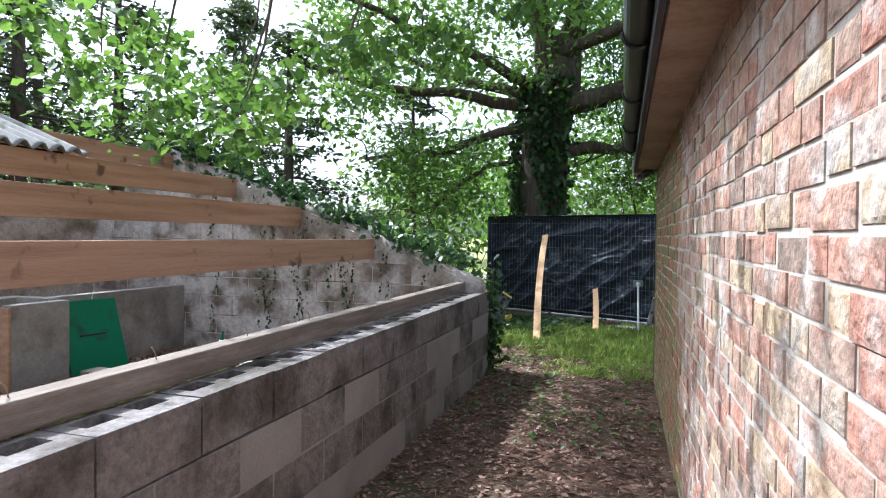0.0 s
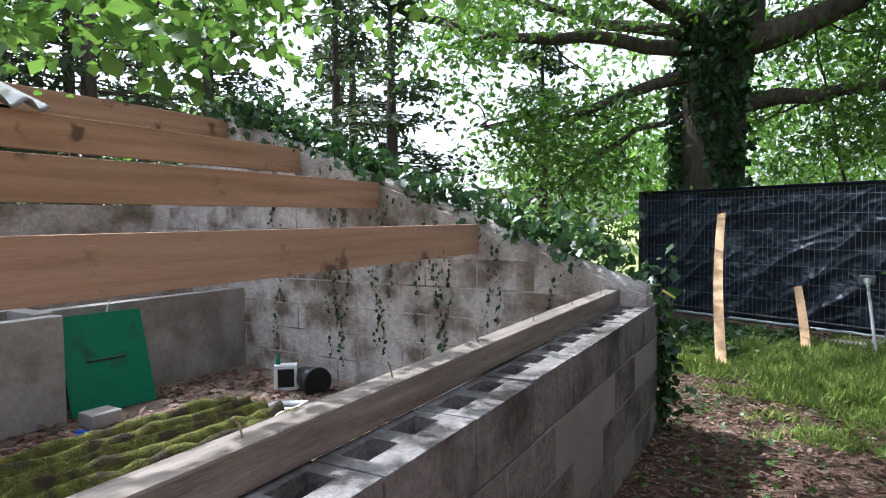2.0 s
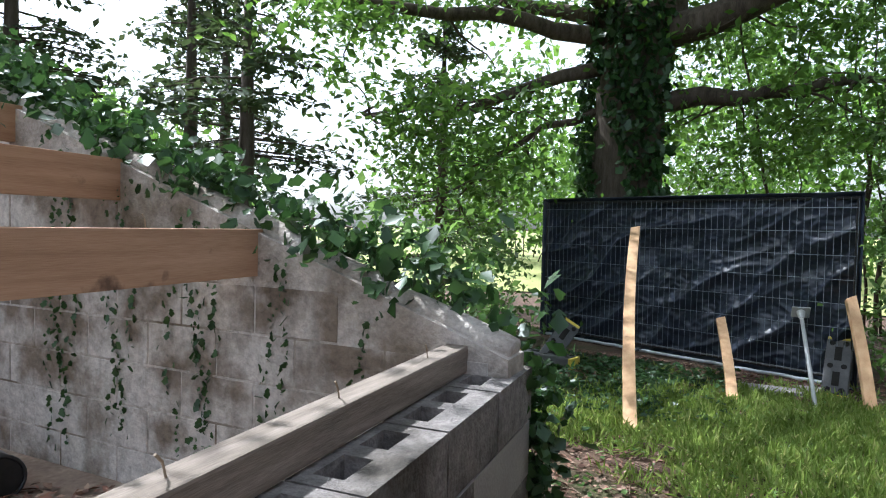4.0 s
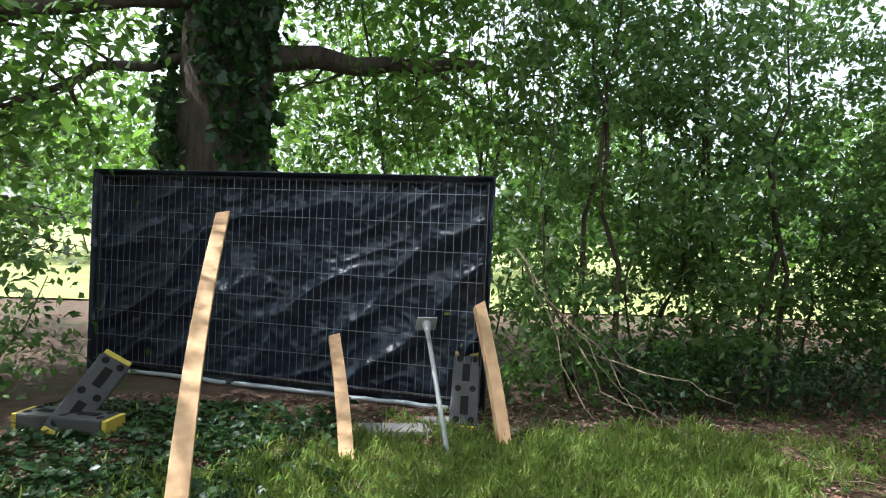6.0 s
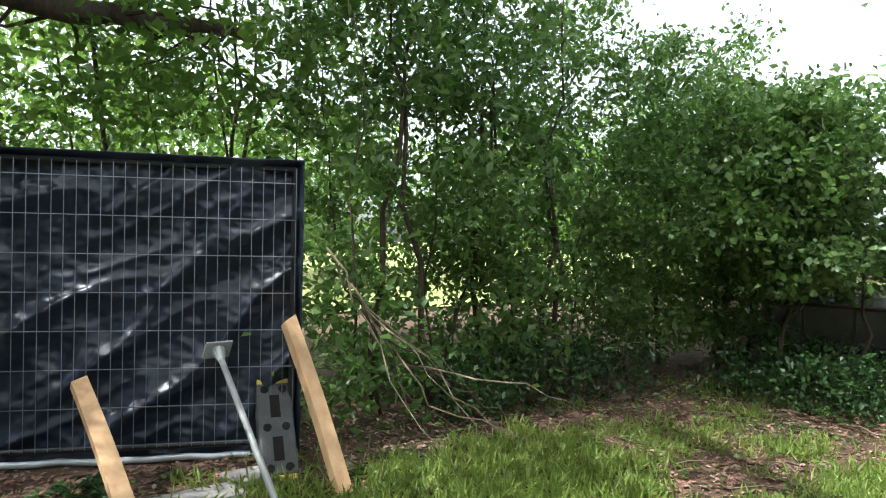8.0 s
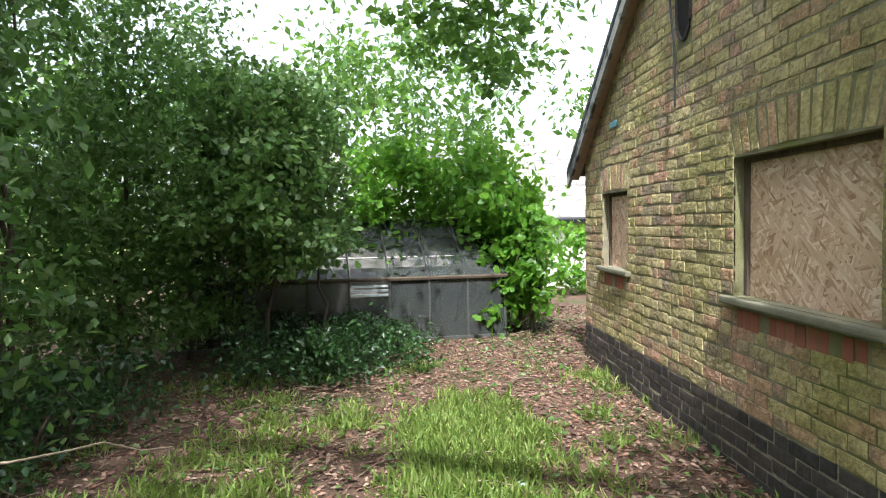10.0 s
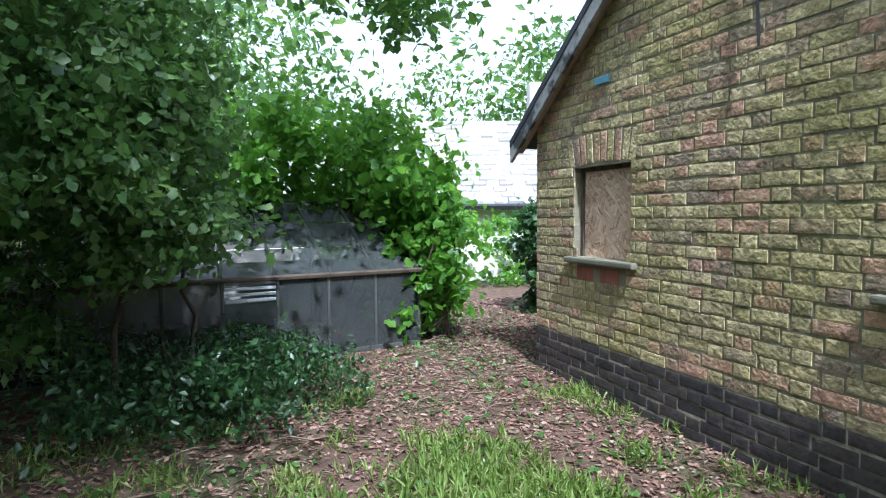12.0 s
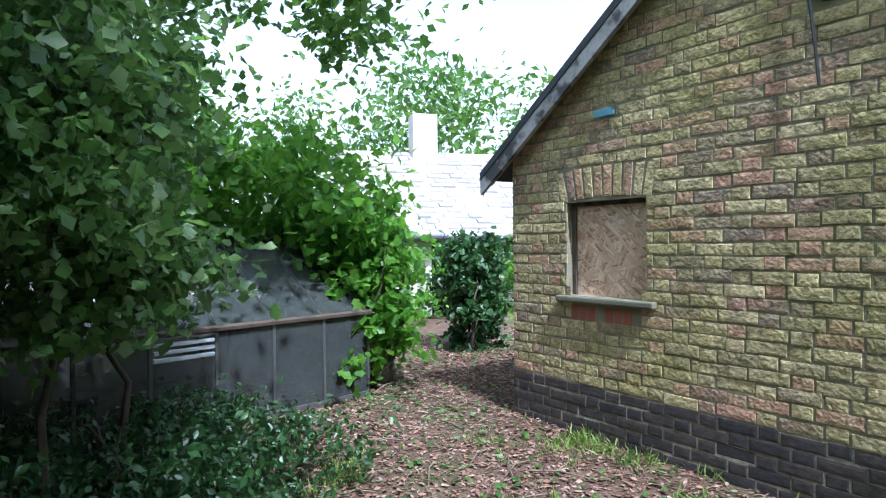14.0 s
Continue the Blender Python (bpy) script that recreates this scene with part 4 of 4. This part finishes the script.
# over: foliage mostly out of view, added to keep sun off the passage wall
over = clumps((-4.4, 3.3, 4.4), (-1.7, 8.2, 6.7), 190, 60, .32, 22)
leaves("crown", np.vstack([pts, more, over]), .13, M_oak, oak, 0, .2, .3, 2)
# sprays that hang over the passage, close to the eye
near_c = []
for i, (x, y, z) in enumerate(((-2.5, 3.2, 2.55), (-2.9, 3.8, 2.75), (-2.2, 3.9, 3.0), (-3.4, 3.4, 2.8), (-1.7, 4.4, 3.3), (-3.6, 4.6, 3.2), (-2.6, 4.9, 3.5), (-3.0, 2.7, 2.9), (-1.2, 5.4, 3.9), (-3.9, 3.9, 3.3), (-.6, 6.6, 4.4))):
    near_c.append(clumps((x - .45, y - .45, z - .74), (x + .4, y + .4, z - .2), 20, 12, .10, 60 + i))
    tw = bmesh.new()
    tube(tw, bent((x + .2, y + .4, z + 1.2), (x, y, z - .5), 6, .05, i), [.016, .014, .012, .01, .008, .006, .004], 5)
    part("twig", tw, M_twig, oak)
leaves("leaf_spray", np.vstack(near_c), .075, M_oak, oak, 1, .25, .5, 4)
# sprays over the far path
far_c = [clumps((x - .5, y - .5, z + .05), (x + .5, y + .5, z + .65), 11, 22, .13, 90 + i) for i, (x, y, z) in enumerate(((5.6, 7.4, 3.2), (5.0, 7.2, 3.7), (4.6, 7.9, 3.8), (6.3, 7.0, 3.0), (5.9, 8.1, 3.6), (4.0, 8.4, 4.2), (6.6, 7.9, 3.3), (5.1, 8.8, 3.9)))]
leaves("leaf_spray", np.vstack(far_c), .11, M_oak, oak, 1, .25, .4, 5)
# ivy round the trunk
a = rr.uniform(0, 2 * np.pi, 6500)
h = rr.uniform(.2, 4.6, 6500)
keep = (np.sin(a * 2 + h) > -.75) & (np.cos(a - 3.6) > -.55)
ra = .53 + rr.uniform(0, .16, 6500)
iv = np.stack([-2.3 + ra * np.cos(a), 12.6 + ra * np.sin(a), h], 1)[keep]
leaves("ivy", iv, .12, M_ivy, oak, 1, 0, .9, 6)


def shrub(name, lo, hi, n, per, spread, size, material, label, seed, stems=6, shape=0, group="", lift=0.0):
    t = empty(name, pose((lo[0] + hi[0]) / 2, (lo[1] + hi[1]) / 2, 0), label, "shrub" if hi[2] < 4 else "tree", group)
    inv = Vector(((lo[0] + hi[0]) / 2, (lo[1] + hi[1]) / 2, 0))
    r = random.Random(seed)
    for k in range(stems):
        bm = bmesh.new()
        b = Vector((r.uniform(lo[0], hi[0]), r.uniform(lo[1], hi[1]), r.uniform(hi[2] * .6, hi[2] * .95))) - inv
        a = Vector((b.x * .5 + r.uniform(-.2, .2), b.y * .5 + r.uniform(-.2, .2), -.05))
        rad = r.uniform(.012, .035)
        tube(bm, bent(a, b, 8, .13 * min(1, hi[2] / 3), seed + k), [rad * (1 - .8 * i / 8) for i in range(9)], 6)
        part("stem", bm, M_twig, t, "", True)
    c = clumps((lo[0], lo[1], lo[2] - (hi[2] - lo[2]) * .15 + lift), hi, n, per, spread, seed, False)
    c = c[c[:, 2] > .03]
    leaves("foliage", c - np.array(inv), size, material, t, shape, 0, .4, seed)
    return t


# hedge beside the fence and round to the greenhouse
shrub("hedge_tree", (.35, 10.3, .5), (2.3, 12.0, 4.4), 330, 52, .15, .085, M_bush, "dense dark green hedge tree", 31, 6)
shrub("hedge_tree", (2.0, 10.7, .7), (3.9, 12.2, 4.2), 280, 52, .15, .085, M_bush, "dense dark green hedge tree", 32, 6)
shrub("hedge_tree", (3.7, 9.9, .8), (5.4, 11.6, 3.5), 350, 60, .13, .074, M_bush, "dense dark green hawthorn with pale leaf tips", 33, 2)
shrub("hedge_tree", (5.0, 9.6, 1.1), (6.6, 11.2, 2.9), 270, 56, .16, .075, M_bush, "dense dark green hedge tree", 34, 6)
shrub("hedge_tree", (-1.7, 12.6, 1.7), (2.9, 15.0, 6.4), 430, 60, .20, .085, M_oak, "tall bright green tree behind hedge", 35, 9)
shrub("hedge_tree", (5.0, 11.5, .8), (9.5, 14.0, 3.4), 150, 50, .3, .12, M_oak, "tall green tree behind greenhouse", 36, 6)
shrub("hawthorn_branch", (3.4, 9.35, 1.5), (4.9, 10.0, 2.7), 130, 50, .12, .062, M_bush, "hawthorn branches reaching over path", 37, 1, 1)
shrub("hawthorn_branch", (3.9, 8.95, 1.2), (5.3, 9.7, 2.7), 200, 52, .12, .062, M_bush, "hawthorn branches hanging before greenhouse", 46, 1, 1)
shrub("bramble", (3.7, 8.7, .05), (5.5, 9.9, .42), 150, 40, .10, .055, M_ivy, "low dark bramble and ivy tangle", 38, 14)
shrub("bramble", (4.1, 8.1, .03), (5.6, 9.0, .28), 110, 34, .10, .05, M_ivy, "low sprawling bramble among dead leaves", 47, 16)
shrub("bramble", (1.2, 10.1, .03), (3.6, 10.9, .45), 120, 36, .10, .055, M_ivy, "low bramble under hedge", 39, 12)
shrub("vine", (5.85, 6.65, .45), (6.95, 7.35, 1.9), 130, 34, .12, .10, M_vine, "bright green vine spilling over greenhouse end", 40, 6, 1)
shrub("vine", (6.2, 6.9, 1.25), (7.6, 9.0, 2.4), 190, 34, .15, .10, M_vine, "bright green vine spilling over greenhouse roof", 41, 6, 1)
shrub("cottage_ivy", (9.6, 1.0, .0), (10.6, 7.5, 1.35), 150, 40, .16, .11, M_vine, "sunlit ivy on cottage wall", 42, 6, 1)
shrub("doorway_ivy", (6.95, 4.6, .0), (7.5, 5.25, 1.4), 80, 50, .10, .085, M_ivy, "dark ivy column beside cottage", 43, 4, 1)
# ivy and scrub behind the raked wall
iv = []
for i in range(70):
    x = -1.9 - 4.2 * rr.uniform(0, 1)
    iv.append(np.array([x, 6.0, rake(x) + .08]) + rr.normal(0, 1, (30, 3)) * np.array([.14, .10, .09]))
ivt = leaves("wall_ivy", np.vstack(iv), .075, M_ivy, None, 1, 0, .5, 9)
tagged(ivt, "dark ivy creeping along sloping wall top", "ivy")
iv = []
for i in range(17):
    x = -2.2 - 2.8 * rr.uniform(0, 1)
    top = rake(x) - .1
    n = int(top * 26)
    z = np.linspace(top, rr.uniform(.1, .5), n)
    iv.append(np.stack([x + .05 * np.sin(z * 5 + i) + rr.normal(0, .02, n), np.full(n, 5.84), z], 1))
ivt = leaves("trailing_ivy", np.vstack(iv), .034, M_ivy, None, 1, 0, 1.2, 10)
tagged(ivt, "thin ivy strands trailing down pale block wall", "ivy")
iv = np.array([-1.67, 6.16, .42]) + rr.normal(0, 1, (560, 3)) * np.array([.08, .05, .28])
tagged(leaves("corner_ivy", iv[iv[:, 2] > 0], .07, M_ivy, None, 1, 0, .6, 11), "dark ivy on corner of block wall", "ivy")
shrub("scrub", (-6.5, 6.6, .2), (-2.4, 8.2, 1.5), 110, 40, .2, .08, M_bush, "dark scrub behind shed wall", 44, 9)
shrub("scrub", (-4.6, 9.8, .1), (-3.2, 11.6, 1.3), 60, 40, .2, .08, M_bush, "dark scrub beside fence", 45, 6)


def conifer(x, y, h, seed, label="thin dark conifer with sparse drooping branches"):
    t = empty("conifer", pose(x, y, 0), label, "tree", "conifers")
    r = random.Random(seed)
    part("trunk", tube(bmesh.new(), [(0, 0, -.1), (.05, 0, h * .5), (0, .05, h)], [.14, .09, .02], 8), M_bark, t, "", True)
    bm = bmesh.new()
    c = []
    for k in range(int(h * 13)):
        z = r.uniform(.8, h)
        a = r.uniform(0, 6.28)
        l = (1 - z / h) * 1.9 + .3
        e = Vector((math.cos(a) * l, math.sin(a) * l, z - .12 * l))
        tube(bm, [(0, 0, z), tuple(e * .5 + Vector((0, 0, z * .5 + .05))), tuple(e)], [.016, .01, .004], 4)
        for q in range(44):
            f = r.uniform(.25, 1)
            c.append((e.x * f + r.gauss(0, .10), e.y * f + r.gauss(0, .10), z + (e.z - z) * f + r.gauss(0, .05)))
    tagged(part("branchwork", bm, M_twig, t), kind="stuff")
    leaves("needles", np.array(c), .13, M_needle, t, 0, .3, .2, seed)


for i, (x, y, h) in enumerate(((-9.2, 8.5, 7), (-11, 6.2, 9), (-8.2, 10.4, 6), (-12.5, 9.5, 9), (-10.2, 3.6, 8), (-6.4, 9.6, 5), (-13.5, 4.6, 9), (-9.6, 12.5, 7), (-12.5, 1.5, 9), (-5.6, 13.5, 5), (-8.8, 6.4, 7.5), (-10.6, 5.0, 8.5), (-9.4, 1.6, 8), (-11.6, 7.6, 8.5), (-14, 7, 10), (-11.5, 3.0, 9), (-8.6, 4.0, 7))):
    conifer(x, y, h, 200 + i)
# woods in the distance
for i, (x, y, w, h) in enumerate(((-19, 15, 7, 5), (-9, 28, 8, 5), (-3, 24, 9, 7), (5, 26, 8, 6), (14, 22, 7, 5), (19, 9, 7, 7), (19, -2, 8, 7), (-20, 6, 7, 7), (-19, -5, 7, 7))):
    shrub("far_tree", (x - w / 2, y - w / 2, 1.8), (x + w / 2, y + w / 2, h), 150, 40, .7, .30, M_oak, "leafy tree in the distance", 300 + i, 8, group="distant trees")

# ---- ground cover ----
r = np.random.default_rng(5)


def on_ground(p, lift=.0):
    return np.array([(x, y, ground_height(x, y) + lift) for x, y in p])


def scatter(n, x0, x1, y0, y1, f):
    p = np.stack([r.uniform(x0, x1, n), r.uniform(y0, y1, n)], 1)
    k = np.array([f(x, y) for x, y in p])
    return p[r.uniform(0, 1, n) < k]


def inside(x, y):
    lean = .061 * (6.47 - y)
    if y < 6.45 and x > -.08 + lean and x < 4.75:
        return True
    return y < 6.08 and x < -1.68 + .061 * (6.05 - y)


def grassy(x, y):
    if inside(x, y):
        return 0
    a = noise.noise((x * .9, y * .9, 11))
    if y < 6.2:
        return 0
    g = max(0, 1 - ((x + .3) / 2.3) ** 2 - ((y - 8.4) / 1.7) ** 2) + .9 * max(0, 1 - ((x - 2.0) / 1.8) ** 2 - ((y - 7.85) / .62) ** 2) + .8 * max(0, 1 - ((x - 1.2) / 1.5) ** 2 - ((y - 9.3) / .65) ** 2)
    b = noise.noise((x * 3.4, y * 3.4, 17))
    return min(1, max(0, g * 1.25 + .5 * a + .7 * b - .05))


def littered(x, y):
    if inside(x, y):
        return 0
    return max(.05, min(1, .9 - .8 * grassy(x, y)))


p = scatter(150000, -2.6, 4.5, 6.0, 10.3, grassy)
blades = leaves("grass", on_ground(p), .085, M_grass, None, 2, .1, -.75, 15)
tagged(blades, "rough tufts of green grass", "grass", kind="stuff")
p = scatter(130000, -2.6, 8.5, -1.5, 10.8, littered)
lt = leaves("leaf_litter", on_ground(p, .010), .038, M_litter, None, 0, .62, 0, 16)
tagged(lt, "dry brown fallen leaves on ground", "leaf litter", kind="stuff")
p = scatter(15000, -2.6, 7.5, 4.0, 10.4, lambda x, y: 0 if inside(x, y) else .3 + .5 * max(0, noise.noise((x * 1.3, y * 1.3, 4))))
wd = leaves("weeds", on_ground(p, .03), .042, M_bush, None, 1, .5, .1, 17)
tagged(wd, "low green weeds and ivy on ground", "weeds", kind="stuff")
p = scatter(5200, -2.9, -.9, 8.3, 10.4, lambda x, y: min(1, .75 + noise.noise((x * 2, y * 2, 6))) if x < -1.4 or y > 9.7 else .15)
tagged(leaves("ground_ivy", on_ground(p, .05), .055, M_ivy, None, 1, .5, .1, 23), "ground ivy and weeds before fence", "weeds", kind="stuff")
p = np.stack([r.uniform(-5.2, -2.2, 9000), r.uniform(1.5, 5.8, 9000)], 1)
p = p[np.array([noise.noise((x * 1.1, y * 1.1, 8)) for x, y in p]) > -.12]
lt = leaves("floor_litter", np.column_stack([p, np.full(len(p), .062)]), .06, M_litter, None, 0, .6, 0, 18)
tagged(lt, "dead leaves and rubble on shed floor", "leaf litter", kind="stuff")
# needle-thin bark shreds and stalks among the leaves
p = scatter(42000, -1.8, 7.0, -1.2, 10.4, lambda x, y: littered(x, y) * (1 if y < 7 else .45))
tagged(leaves("stalk_litter", on_ground(p, .014), .075, M_litter, None, 3, .8, 0, 19), "reddish-brown shreds of bark and stalks", "litter", kind="stuff")
bm = bmesh.new()
for i in range(170):
    while True:
        x, y = r.uniform(-1.8, 6.5), r.uniform(.5, 10.2)
        if not inside(x, y):
            break
    a, l = r.uniform(0, 6.28), r.uniform(.12, .45)
    z = ground_height(x, y) + .015
    tube(bm, [(x, y, z), (x + l * .5 * math.cos(a) + .02, y + l * .5 * math.sin(a), z + .02), (x + l * math.cos(a), y + l * math.sin(a), z)], [.006, .005, .003], 4)
tagged(finish("fallen_twigs", bm, M_twigd), "dry fallen twigs on ground", "twigs", kind="stuff")
# bare branch leaning out of the hedge
bb = empty("bare_branch", pose(0, 0, 0), "dry bare branch drooping from hedge to ground", "branch")
for i in range(9):
    part("twig", tube(bmesh.new(), bent((.3 + .07 * i, 10.35, 1.25 - .1 * i), (.8 + .09 * i, 9.75 - .05 * i + .3 * (i % 2), .06 + .07 * (i % 3)), 8, .07, 70 + i), [.008 - .0008 * k for k in range(9)], 5), M_twig if i % 2 else M_dry, bb)
